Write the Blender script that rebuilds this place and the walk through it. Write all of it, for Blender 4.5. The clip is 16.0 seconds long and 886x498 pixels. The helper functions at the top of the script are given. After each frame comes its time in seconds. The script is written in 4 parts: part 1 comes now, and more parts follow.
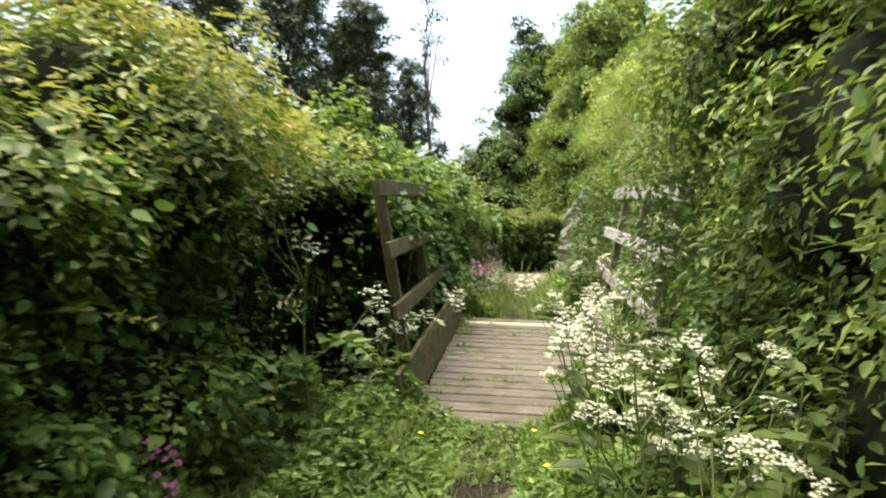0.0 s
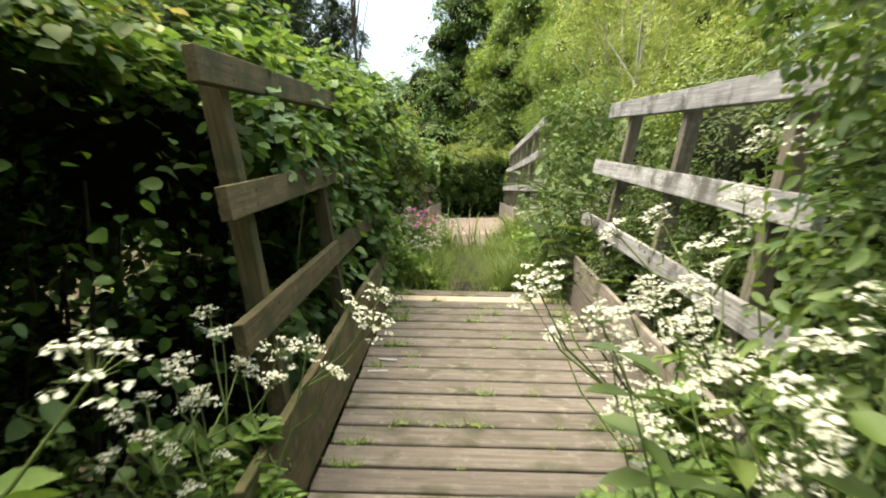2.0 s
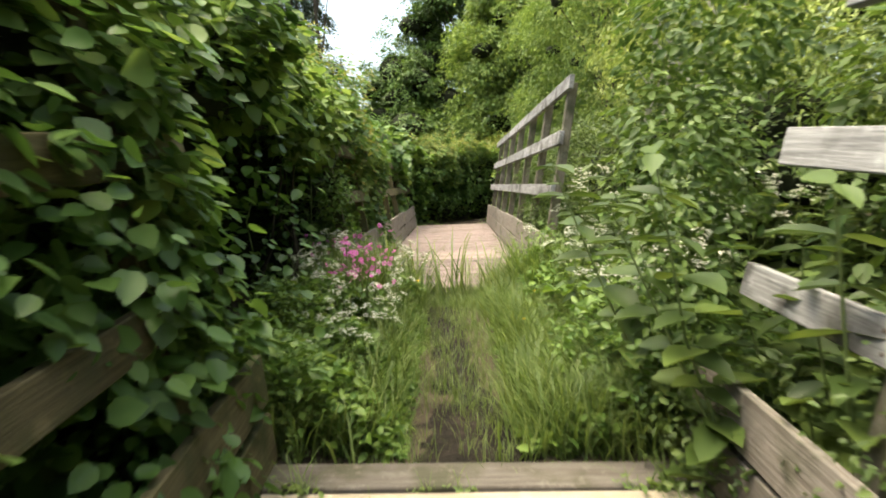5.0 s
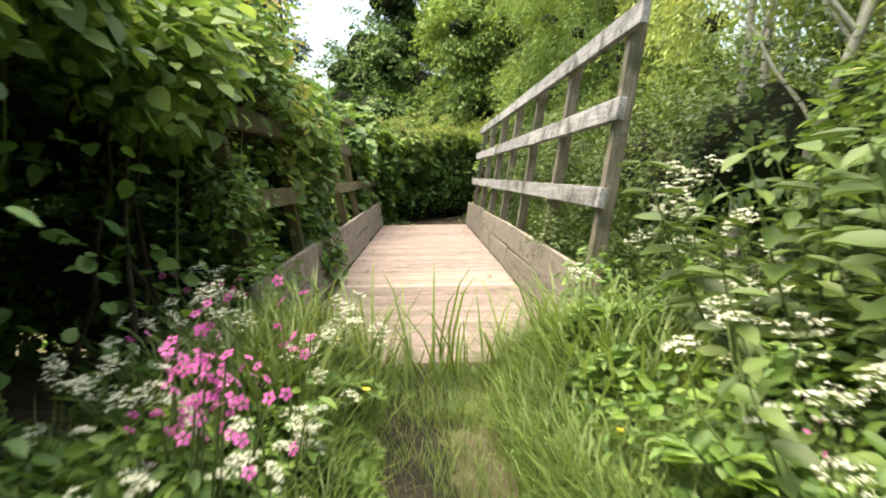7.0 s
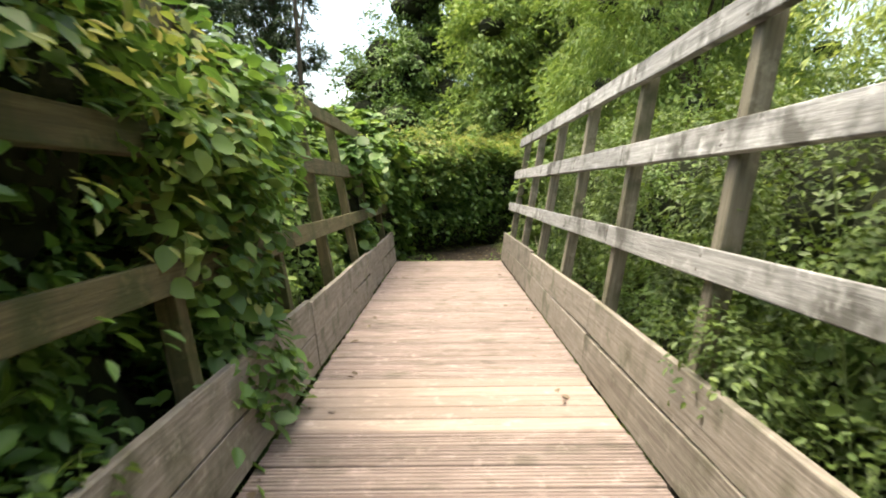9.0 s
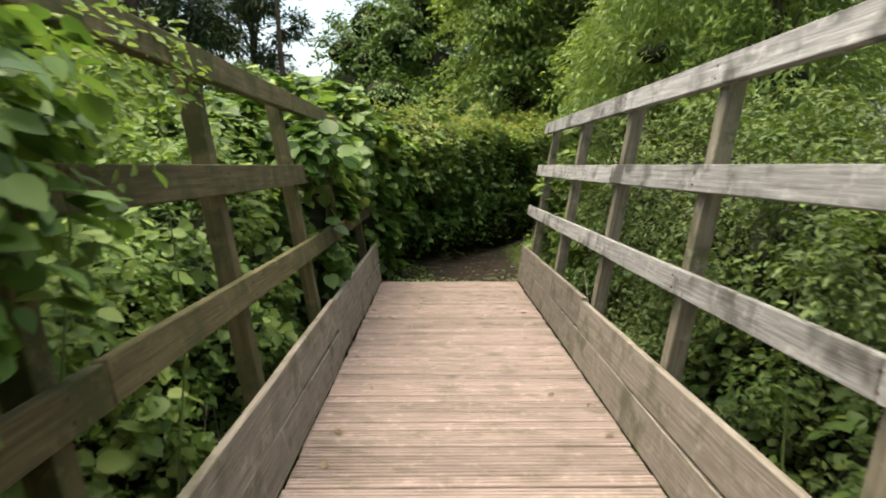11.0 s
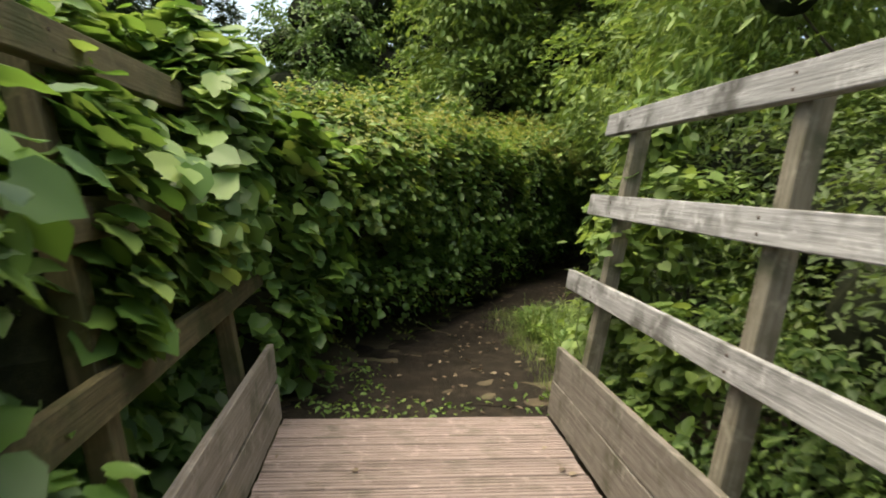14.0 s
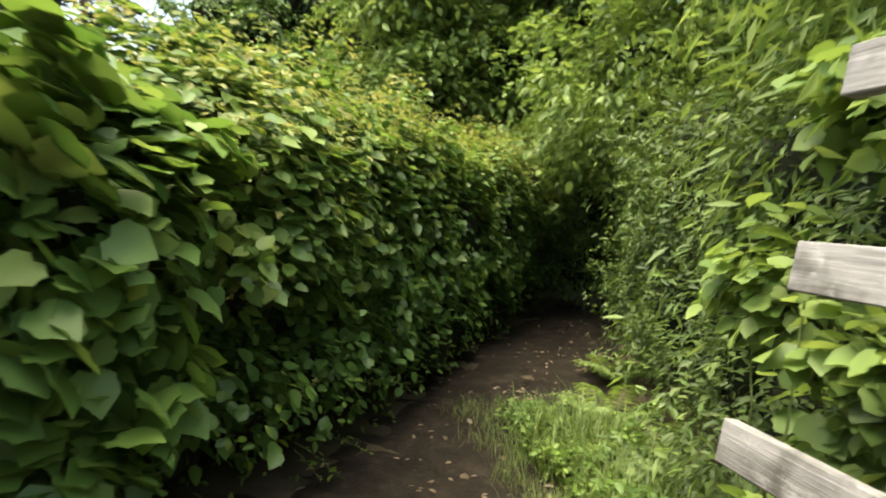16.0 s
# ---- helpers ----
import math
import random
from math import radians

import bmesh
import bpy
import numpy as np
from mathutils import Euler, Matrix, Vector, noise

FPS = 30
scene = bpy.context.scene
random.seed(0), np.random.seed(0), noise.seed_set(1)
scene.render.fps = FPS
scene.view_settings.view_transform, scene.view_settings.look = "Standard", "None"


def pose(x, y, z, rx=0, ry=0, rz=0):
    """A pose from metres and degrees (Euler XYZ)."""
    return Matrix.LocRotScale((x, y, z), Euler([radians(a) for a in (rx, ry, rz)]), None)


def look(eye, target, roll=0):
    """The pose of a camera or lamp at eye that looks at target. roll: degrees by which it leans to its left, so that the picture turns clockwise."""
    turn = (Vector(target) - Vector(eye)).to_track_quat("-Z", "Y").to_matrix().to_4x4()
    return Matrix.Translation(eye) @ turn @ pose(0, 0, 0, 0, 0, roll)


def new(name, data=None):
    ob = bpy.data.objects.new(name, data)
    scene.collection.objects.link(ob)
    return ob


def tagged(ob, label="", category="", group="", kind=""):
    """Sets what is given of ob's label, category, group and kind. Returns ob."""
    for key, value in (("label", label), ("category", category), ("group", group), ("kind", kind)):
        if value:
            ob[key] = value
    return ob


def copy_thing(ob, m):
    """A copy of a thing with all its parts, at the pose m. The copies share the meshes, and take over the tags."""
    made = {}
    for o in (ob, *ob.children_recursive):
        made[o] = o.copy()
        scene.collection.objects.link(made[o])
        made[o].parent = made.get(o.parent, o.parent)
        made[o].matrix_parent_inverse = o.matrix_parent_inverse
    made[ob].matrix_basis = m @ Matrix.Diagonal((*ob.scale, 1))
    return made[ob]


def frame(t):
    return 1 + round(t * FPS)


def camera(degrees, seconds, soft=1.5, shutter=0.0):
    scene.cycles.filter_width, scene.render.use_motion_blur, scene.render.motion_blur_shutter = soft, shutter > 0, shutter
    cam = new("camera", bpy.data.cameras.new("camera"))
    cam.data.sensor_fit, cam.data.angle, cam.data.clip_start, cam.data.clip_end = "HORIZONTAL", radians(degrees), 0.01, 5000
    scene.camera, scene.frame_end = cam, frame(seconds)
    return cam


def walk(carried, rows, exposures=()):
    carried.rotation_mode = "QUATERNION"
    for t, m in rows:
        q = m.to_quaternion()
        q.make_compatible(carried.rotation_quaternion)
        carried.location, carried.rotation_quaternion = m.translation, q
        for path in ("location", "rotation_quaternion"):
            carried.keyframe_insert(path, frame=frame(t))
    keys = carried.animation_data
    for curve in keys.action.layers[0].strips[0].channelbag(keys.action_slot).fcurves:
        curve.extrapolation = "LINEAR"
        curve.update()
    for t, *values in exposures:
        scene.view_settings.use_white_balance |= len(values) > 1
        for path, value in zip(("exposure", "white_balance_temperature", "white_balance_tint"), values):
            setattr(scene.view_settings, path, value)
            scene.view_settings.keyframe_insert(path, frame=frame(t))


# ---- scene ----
cam = camera(70.0, 16.0, soft=1.9, shutter=0.4)
STOPS = 2.15
PATH = [
    (0, (0.37, -1.97, 0.82), (0.068, 0.007, 0.822), -0.16),
    (0.5, (0.275, -1.34, 0.83), (0.087, 0.65, 0.757), -0.57),
    (1, (0.2, -0.73, 0.868), (0.073, 1.264, 0.775), 1.85),
    (1.5, (0.209, -0.012, 0.883), (0.009, 1.97, 0.707), -1.33),
    (2, (0.093, 0.644, 0.855), (-0.004, 2.633, 0.669), -0.70),
    (2.5, (0.062, 1.269, 0.834), (-0.052, 3.263, 0.721), -1.41),
    (3, (0.052, 1.888, 0.807), (-0.066, 3.877, 0.633), -0.42),
    (3.5, (0.036, 2.492, 0.823), (0.038, 4.473, 0.544), -0.71),
    (4, (0.046, 3.085, 0.893), (0.052, 5.07, 0.65), -1.94),
    (6.5, (0.06, 6.4, 1.0), (-0.019, 8.389, 0.811), -1.32),
    (7, (-0.013, 6.971, 1.025), (0.046, 8.956, 0.791), -0.79),
    (7.5, (0.061, 7.682, 1.068), (0.083, 9.667, 0.819), -0.95),
    (8, (0.025, 8.344, 1.121), (-0.068, 10.34, 1.03), -0.72),
    (8.5, (0.024, 9.045, 1.14), (0.035, 11.042, 1.026), 1.10),
    (9, (-0.014, 9.713, 1.192), (-0.029, 11.704, 0.999), -0.62),
    (11.5, (-0.202, 12.787, 1.5), (-0.162, 14.769, 1.238), 0.34),
    (12, (-0.239, 13.442, 1.536), (-0.157, 15.436, 1.399), 0.16),
    (12.5, (-0.189, 14.136, 1.527), (-0.079, 16.13, 1.409), -0.04),
    (13, (-0.205, 14.766, 1.519), (-0.086, 16.76, 1.415), -0.35),
    (13.5, (-0.247, 15.426, 1.515), (-0.004, 17.408, 1.4), 2.27),
    (14, (-0.234, 16.075, 1.512), (-0.045, 18.055, 1.299), 1.29),
    (14.5, (-0.278, 16.715, 1.53), (-0.005, 18.688, 1.341), 0.57),
    (15, (-0.25, 17.386, 1.526), (-0.006, 19.369, 1.437), -0.51),
    (15.5, (-0.218, 18.059, 1.496), (0.104, 20.032, 1.447), 2.64),
    (16, (-0.155, 18.67, 1.491), (0.28, 20.618, 1.365), 2.59),
]
walk(cam, [(t, look(eye, target, roll)) for t, eye, target, roll in PATH], exposures=[(t, STOPS + s, 7500, 0) for t, s in ((0.0, 0.05), (2.0, 0.0), (3.0, -0.22), (3.5, -0.36), (5.0, 0.0), (7.0, 0.3), (9.0, 0.2), (12.0, -0.43), (14.0, -0.35), (15.3, 0.2), (16.0, 0.25))])

# ---- world and light ----
world = bpy.data.worlds.new("sky")
scene.world = world
world.use_nodes = True
wn = world.node_tree.nodes
sky = wn.new("ShaderNodeTexSky")
sky.sky_type = "NISHITA"
sky.sun_disc = False
sky.sun_elevation = radians(78)
sky.sun_rotation = radians(-90)
sky.air_density, sky.dust_density, sky.ozone_density = 1.0, 6.0, 1.0
wn["Background"].inputs["Strength"].default_value = 0.14
world.node_tree.links.new(sky.outputs["Color"], wn["Background"].inputs["Color"])
sun_data = bpy.data.lights.new("sun", "SUN")
sun_data.energy, sun_data.angle, sun_data.color = 1.15, radians(55), (1.0, 0.96, 0.88)
sun = new("sun", sun_data)
sun.matrix_world = look((0, 0, 30), (0.208 * 30, 0, 30 - 0.978 * 30))

rng = np.random.default_rng(7)


# ---- materials ----
def material(name):
    m = bpy.data.materials.new(name)
    m.use_nodes = True
    return m, m.node_tree.nodes, m.node_tree.links, m.node_tree.nodes["Principled BSDF"]


def ramp(nodes, stops):
    r = nodes.new("ShaderNodeValToRGB")
    el = r.color_ramp.elements
    while len(el) < len(stops):
        el.new(0.5)
    for e, (at, c) in zip(el, stops):
        e.position, e.color = at, (*c, 1)
    return r


def leaf_material(name, dark, mid, light, translucent=0.35, rough=0.5):
    m, n, l, b = material(name)
    geo = n.new("ShaderNodeNewGeometry")
    tex = n.new("ShaderNodeTexCoord")
    big = n.new("ShaderNodeTexNoise")
    big.inputs["Scale"].default_value, big.inputs["Detail"].default_value = 1.3, 3
    l.new(tex.outputs["Object"], big.inputs["Vector"])
    mixv = n.new("ShaderNodeMath")
    mixv.operation = "MULTIPLY_ADD"
    l.new(big.outputs["Fac"], mixv.inputs[0])
    mixv.inputs[1].default_value = 0.7
    add = n.new("ShaderNodeMath")
    add.operation = "MULTIPLY_ADD"
    l.new(geo.outputs["Random Per Island"], add.inputs[0])
    add.inputs[1].default_value, add.inputs[2].default_value = 0.62, -0.16
    l.new(add.outputs[0], mixv.inputs[2])
    r = ramp(n, [(0.05, dark), (0.5, mid), (0.95, light)])
    l.new(mixv.outputs[0], r.inputs["Fac"])
    l.new(r.outputs["Color"], b.inputs["Base Color"])
    b.inputs["Roughness"].default_value = rough
    b.inputs["Specular IOR Level"].default_value = 0.36
    tr = n.new("ShaderNodeBsdfTranslucent")
    hue = n.new("ShaderNodeHueSaturation")
    hue.inputs["Saturation"].default_value, hue.inputs["Value"].default_value, hue.inputs["Hue"].default_value = 1.1, 1.25, 0.485
    l.new(r.outputs["Color"], hue.inputs["Color"])
    l.new(hue.outputs["Color"], tr.inputs["Color"])
    mx = n.new("ShaderNodeMixShader")
    mx.inputs["Fac"].default_value = translucent
    l.new(b.outputs["BSDF"], mx.inputs[1])
    l.new(tr.outputs["BSDF"], mx.inputs[2])
    l.new(mx.outputs["Shader"], n["Material Output"].inputs["Surface"])
    return m


def wood_material(name, dark, mid, light, stain, stain_at=0.55, grain=(1.2, 30.0, 30.0), rough=0.85):
    m, n, l, b = material(name)
    tex = n.new("ShaderNodeTexCoord")
    info = n.new("ShaderNodeObjectInfo")
    off = n.new("ShaderNodeVectorMath")
    off.operation = "ADD"
    wide = n.new("ShaderNodeMath")
    wide.operation = "MULTIPLY"
    wide.inputs[1].default_value = 37.0
    l.new(info.outputs["Random"], wide.inputs[0])
    l.new(tex.outputs["Object"], off.inputs[0])
    l.new(wide.outputs[0], off.inputs[1])
    mp = n.new("ShaderNodeMapping")
    mp.inputs["Scale"].default_value = grain
    l.new(off.outputs[0], mp.inputs["Vector"])
    g = n.new("ShaderNodeTexNoise")
    g.inputs["Scale"].default_value, g.inputs["Detail"].default_value, g.inputs["Roughness"].default_value = 2.2, 7, 0.65
    l.new(mp.outputs["Vector"], g.inputs["Vector"])
    r = ramp(n, [(0.28, dark), (0.5, mid), (0.74, light)])
    l.new(g.outputs["Fac"], r.inputs["Fac"])
    s = n.new("ShaderNodeTexNoise")
    s.inputs["Scale"].default_value, s.inputs["Detail"].default_value = 4.5, 6
    l.new(off.outputs[0], s.inputs["Vector"])
    sr = n.new("ShaderNodeMapRange")
    sr.inputs["From Min"].default_value, sr.inputs["From Max"].default_value = stain_at, stain_at + 0.16
    sr.inputs["To Max"].default_value = 0.9
    l.new(s.outputs["Fac"], sr.inputs["Value"])
    mix = n.new("ShaderNodeMix")
    mix.data_type = "RGBA"
    l.new(sr.outputs["Result"], mix.inputs["Factor"])
    l.new(r.outputs["Color"], mix.inputs["A"])
    mix.inputs["B"].default_value = (*stain, 1)
    tone = n.new("ShaderNodeHueSaturation")
    val = n.new("ShaderNodeMapRange")
    val.inputs["To Min"].default_value, val.inputs["To Max"].default_value = 0.8, 1.16
    l.new(info.outputs["Random"], val.inputs["Value"])
    l.new(val.outputs["Result"], tone.inputs["Value"])
    l.new(tone.outputs["Color"], b.inputs["Base Color"])
    b.inputs["Roughness"].default_value = rough
    b.inputs["Specular IOR Level"].default_value = 0.25
    pale = n.new("ShaderNodeTexNoise")
    pale.inputs["Scale"].default_value, pale.inputs["Detail"].default_value, pale.inputs["Roughness"].default_value = 11, 6, 0.7
    l.new(off.outputs[0], pale.inputs["Vector"])
    pr = n.new("ShaderNodeMapRange")
    pr.inputs["From Min"].default_value, pr.inputs["From Max"].default_value, pr.inputs["To Max"].default_value = 0.55, 0.69, 0.48
    l.new(pale.outputs["Fac"], pr.inputs["Value"])
    lich = n.new("ShaderNodeMix")
    lich.data_type = "RGBA"
    l.new(pr.outputs["Result"], lich.inputs["Factor"])
    l.new(mix.outputs["Result"], lich.inputs["A"])
    lich.inputs["B"].default_value = (*[min(0.62, 1.45 * q) for q in light], 1)
    l.new(lich.outputs["Result"], tone.inputs["Color"])
    bp = n.new("ShaderNodeBump")
    bp.inputs["Strength"].default_value, bp.inputs["Distance"].default_value = 0.7, 0.006
    l.new(g.outputs["Fac"], bp.inputs["Height"])
    l.new(bp.outputs["Normal"], b.inputs["Normal"])
    return m


def earth_material(name, stops, scale, bump, rough=0.95):
    m, n, l, b = material(name)
    tex = n.new("ShaderNodeTexCoord")
    a = n.new("ShaderNodeTexNoise")
    a.inputs["Scale"].default_value, a.inputs["Detail"].default_value, a.inputs["Roughness"].default_value = scale, 9, 0.7
    l.new(tex.outputs["Object"], a.inputs["Vector"])
    r = ramp(n, stops)
    l.new(a.outputs["Fac"], r.inputs["Fac"])
    l.new(r.outputs["Color"], b.inputs["Base Color"])
    b.inputs["Specular IOR Level"].default_value = 0.15
    b.inputs["Roughness"].default_value = rough
    f = n.new("ShaderNodeTexNoise")
    f.inputs["Scale"].default_value, f.inputs["Detail"].default_value = scale * 9, 6
    l.new(tex.outputs["Object"], f.inputs["Vector"])
    bp = n.new("ShaderNodeBump")
    bp.inputs["Strength"].default_value, bp.inputs["Distance"].default_value = 0.7, bump
    l.new(f.outputs["Fac"], bp.inputs["Height"])
    l.new(bp.outputs["Normal"], b.inputs["Normal"])
    return m


M_HAW = leaf_material("hawthorn_leaf", (0.031, 0.069, 0.010), (0.075, 0.144, 0.021), (0.175, 0.250, 0.034))
M_YOUNG = leaf_material("young_leaf", (0.11, 0.155, 0.035), (0.20, 0.235, 0.06), (0.33, 0.29, 0.11), 0.42)
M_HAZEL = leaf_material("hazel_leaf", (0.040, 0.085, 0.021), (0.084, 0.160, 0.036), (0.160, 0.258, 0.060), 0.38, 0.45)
# own leaf colour of several plants; also paints light onto hedge tops and boughs
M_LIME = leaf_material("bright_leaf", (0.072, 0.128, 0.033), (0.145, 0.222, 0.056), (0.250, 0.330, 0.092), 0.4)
M_SMALL = leaf_material("privet_leaf", (0.032, 0.056, 0.014), (0.070, 0.112, 0.026), (0.140, 0.190, 0.046), 0.3)
M_WILLOW = leaf_material("willow_leaf", (0.135, 0.185, 0.050), (0.245, 0.312, 0.088), (0.385, 0.450, 0.150), 0.4)
M_DARK = leaf_material("dark_tree_leaf", (0.040, 0.080, 0.022), (0.084, 0.150, 0.036), (0.160, 0.245, 0.056), 0.25)
M_PINE = leaf_material("pine_needle", (0.015, 0.035, 0.012), (0.031, 0.056, 0.019), (0.062, 0.094, 0.030), 0.1)
M_HERB = leaf_material("herb_leaf", (0.046, 0.098, 0.022), (0.105, 0.182, 0.040), (0.205, 0.300, 0.066), 0.35)
M_GRASS = leaf_material("grass_blade", (0.053, 0.092, 0.022), (0.112, 0.166, 0.042), (0.200, 0.250, 0.080), 0.35)
M_WHITE = leaf_material("white_petal", (0.42, 0.45, 0.33), (0.55, 0.56, 0.46), (0.68, 0.68, 0.6), 0.25, 0.6)
M_PINK = leaf_material("pink_petal", (0.42, 0.06, 0.28), (0.56, 0.11, 0.39), (0.68, 0.22, 0.5), 0.3, 0.6)
M_YELLOW = leaf_material("yellow_petal", (0.75, 0.5, 0.02), (0.85, 0.62, 0.03), (0.9, 0.72, 0.05), 0.2, 0.4)
M_DRY = leaf_material("dry_leaf", (0.06, 0.043, 0.028), (0.12, 0.09, 0.06), (0.23, 0.19, 0.135), 0.1, 0.8)
M_STEM = earth_material("green_stem", [(0.3, (0.07, 0.1, 0.03)), (0.7, (0.15, 0.19, 0.07))], 8, 0.001, 0.6)
M_TWIG = earth_material("twig_bark", [(0.3, (0.022, 0.018, 0.012)), (0.7, (0.06, 0.048, 0.034))], 14, 0.003)
M_BARK = earth_material("tree_bark", [(0.3, (0.035, 0.028, 0.02)), (0.7, (0.1, 0.085, 0.065))], 9, 0.01)
M_PALE = earth_material("pale_bark", [(0.3, (0.216, 0.203, 0.162)), (0.7, (0.459, 0.432, 0.365))], 9, 0.006)
# near-black fill for bushes and crowns: their inner shade as a colour
M_INNER_SHADE = earth_material("hedge_inner_shade", [(0.3, (0.012, 0.014, 0.008)), (0.7, (0.03, 0.035, 0.018))], 20, 0.01)
M_SOIL = earth_material("soil", [(0.3, (0.035, 0.028, 0.018)), (0.55, (0.075, 0.06, 0.04)), (0.75, (0.06, 0.075, 0.03))], 1.6, 0.02)
# brown mud taken near black so that its colour carries the hedge's shade
M_MUD = earth_material("shaded_muddy_path", [(0.3, (0.006, 0.0045, 0.003)), (0.5, (0.014, 0.0105, 0.0075)), (0.72, (0.036, 0.027, 0.02))], 5.5, 0.025, 0.85)
M_RAIL = wood_material("weathered_grey_wood", (0.120, 0.116, 0.116), (0.235, 0.229, 0.228), (0.370, 0.362, 0.360), (0.060, 0.057, 0.050), 0.5)
M_POST = wood_material("brown_weathered_post", (0.085, 0.072, 0.052), (0.150, 0.131, 0.098), (0.230, 0.208, 0.165), (0.060, 0.062, 0.032), 0.5)
# algae-stained wood, darkened further to stand in for shade on the left rails
M_MOSSY_SHADED = wood_material("shaded_algae_stained_wood", (0.046, 0.038, 0.019), (0.084, 0.069, 0.034), (0.130, 0.110, 0.058), (0.042, 0.046, 0.016), 0.46)
M_KICK = wood_material("weathered_brown_wood", (0.101, 0.084, 0.070), (0.163, 0.141, 0.121), (0.233, 0.209, 0.185), (0.075, 0.072, 0.048), 0.52)
M_DECK1 = wood_material("old_deck_wood", (0.060, 0.051, 0.043), (0.108, 0.094, 0.081), (0.172, 0.152, 0.134), (0.052, 0.050, 0.030), 0.5)
M_NEWER = wood_material("newer_deck_wood", (0.2, 0.162, 0.12), (0.31, 0.262, 0.2), (0.41, 0.355, 0.28), (0.17, 0.14, 0.1), 0.6)
M_DECK2 = wood_material("pinkish_deck_wood", (0.138, 0.104, 0.093), (0.218, 0.170, 0.157), (0.300, 0.242, 0.228), (0.135, 0.113, 0.094), 0.52)
M_DECK3 = wood_material("smooth_deck_wood", (0.165, 0.122, 0.104), (0.240, 0.186, 0.163), (0.315, 0.258, 0.23), (0.17, 0.128, 0.108), 0.6)
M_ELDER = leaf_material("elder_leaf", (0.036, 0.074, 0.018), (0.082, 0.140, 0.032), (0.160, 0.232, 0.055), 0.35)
M_STRAW = earth_material("dry_straw", [(0.3, (0.22, 0.19, 0.13)), (0.7, (0.4, 0.36, 0.27))], 20, 0.001, 0.8)
M_RUST = earth_material("rusty_iron", [(0.3, (0.03, 0.022, 0.018)), (0.7, (0.09, 0.06, 0.045))], 60, 0.001, 0.7)
M_STEEL = earth_material("zinc_plate", [(0.3, (0.2, 0.2, 0.2)), (0.7, (0.36, 0.36, 0.36))], 40, 0.001, 0.45)


# ---- mesh helpers ----
def grid_mesh(name, verts, faces, mat):
    me = bpy.data.meshes.new(name)
    verts, faces = np.asarray(verts, np.float32), np.asarray(faces, np.int32)
    k = faces.shape[1]
    me.vertices.add(len(verts))
    me.vertices.foreach_set("co", verts.ravel())
    me.loops.add(faces.size)
    me.loops.foreach_set("vertex_index", faces.ravel())
    me.polygons.add(len(faces))
    me.polygons.foreach_set("loop_start", np.arange(0, faces.size, k, dtype=np.int32))
    me.update(calc_edges=True)
    me.materials.append(mat)
    return me


def part(name, data, mat, parent, label=""):
    if isinstance(data, bmesh.types.BMesh):
        me = bpy.data.meshes.new(name)
        data.to_mesh(me)
        data.free()
        me.materials.append(mat)
    else:
        me = data
    ob = new(name, me)
    ob.parent = parent
    if label:
        tagged(ob, label)
    return ob


def thing(name, m, label, category, group="", kind=""):
    ob = new(name)
    ob.empty_display_size = 0.1
    ob.matrix_world = m
    return tagged(ob, label, category, group, kind)


LEAF = {
    "ovate": (np.array([(0, 0, 0), (0.15, 0.17, 0.04), (0.45, 0.27, 0.06), (0.78, 0.16, 0.01), (1, 0, -0.12), (0.78, -0.16, 0.01), (0.45, -0.27, 0.06), (0.15, -0.17, 0.04)]), np.array([(0, 4, 3, 2, 1), (0, 7, 6, 5, 4)])),
    "broad": (np.array([(0, 0, 0), (0.02, 0.2, 0.04), (0.25, 0.38, 0.06), (0.55, 0.37, 0.04), (0.8, 0.2, -0.03), (1, 0, -0.12),
                        (0.8, -0.2, -0.03), (0.55, -0.37, 0.04), (0.25, -0.38, 0.06), (0.02, -0.2, 0.04)]), np.array([(0, 5, 4, 3, 2, 1), (0, 9, 8, 7, 6, 5)])),
    "lobed": (np.array([(0, 0, 0), (-0.1, 0.2, 0.03), (0.1, 0.48, 0.02), (0.32, 0.45, 0.05), (0.52, 0.47, 0.0), (0.7, 0.31, 0.01), (1, 0, -0.14),
                        (0.7, -0.31, 0.01), (0.52, -0.47, 0.0), (0.32, -0.45, 0.05), (0.1, -0.48, 0.02), (-0.1, -0.2, 0.03)]), np.array([(0, 6, 5, 4, 3, 2, 1), (0, 11, 10, 9, 8, 7, 6)])),
    "long": (np.array([(0, 0, 0), (0.45, 0.13, 0.03), (1, 0, -0.12), (0.45, -0.13, 0.03)]), np.array([(0, 2, 1), (0, 3, 2)])),
    "needle": (np.array([(0, 0, 0), (0.5, 0.16, 0.0), (1, 0, 0.05), (0.5, -0.16, 0.0)]), np.array([(0, 2, 1), (0, 3, 2)])),
    "petal": (np.array([(0, 0, 0), (0.6, 0.42, 0.06), (1, 0, 0.05), (0.6, -0.42, 0.06)]), np.array([(0, 2, 1), (0, 3, 2)])),
    "blade": (np.array([(0, 0.013, 0), (0, -0.013, 0), (0.45, -0.011, 0.0), (0.45, 0.011, 0.0), (0.8, 0.007, -0.1), (0.8, -0.007, -0.1), (1, 0, -0.28)]), np.array([(0, 1, 2, 3), (3, 2, 5, 4), (4, 5, 6, 6)])),
}


def unit(v):
    return v / (np.linalg.norm(v, axis=1, keepdims=True) + 1e-9)


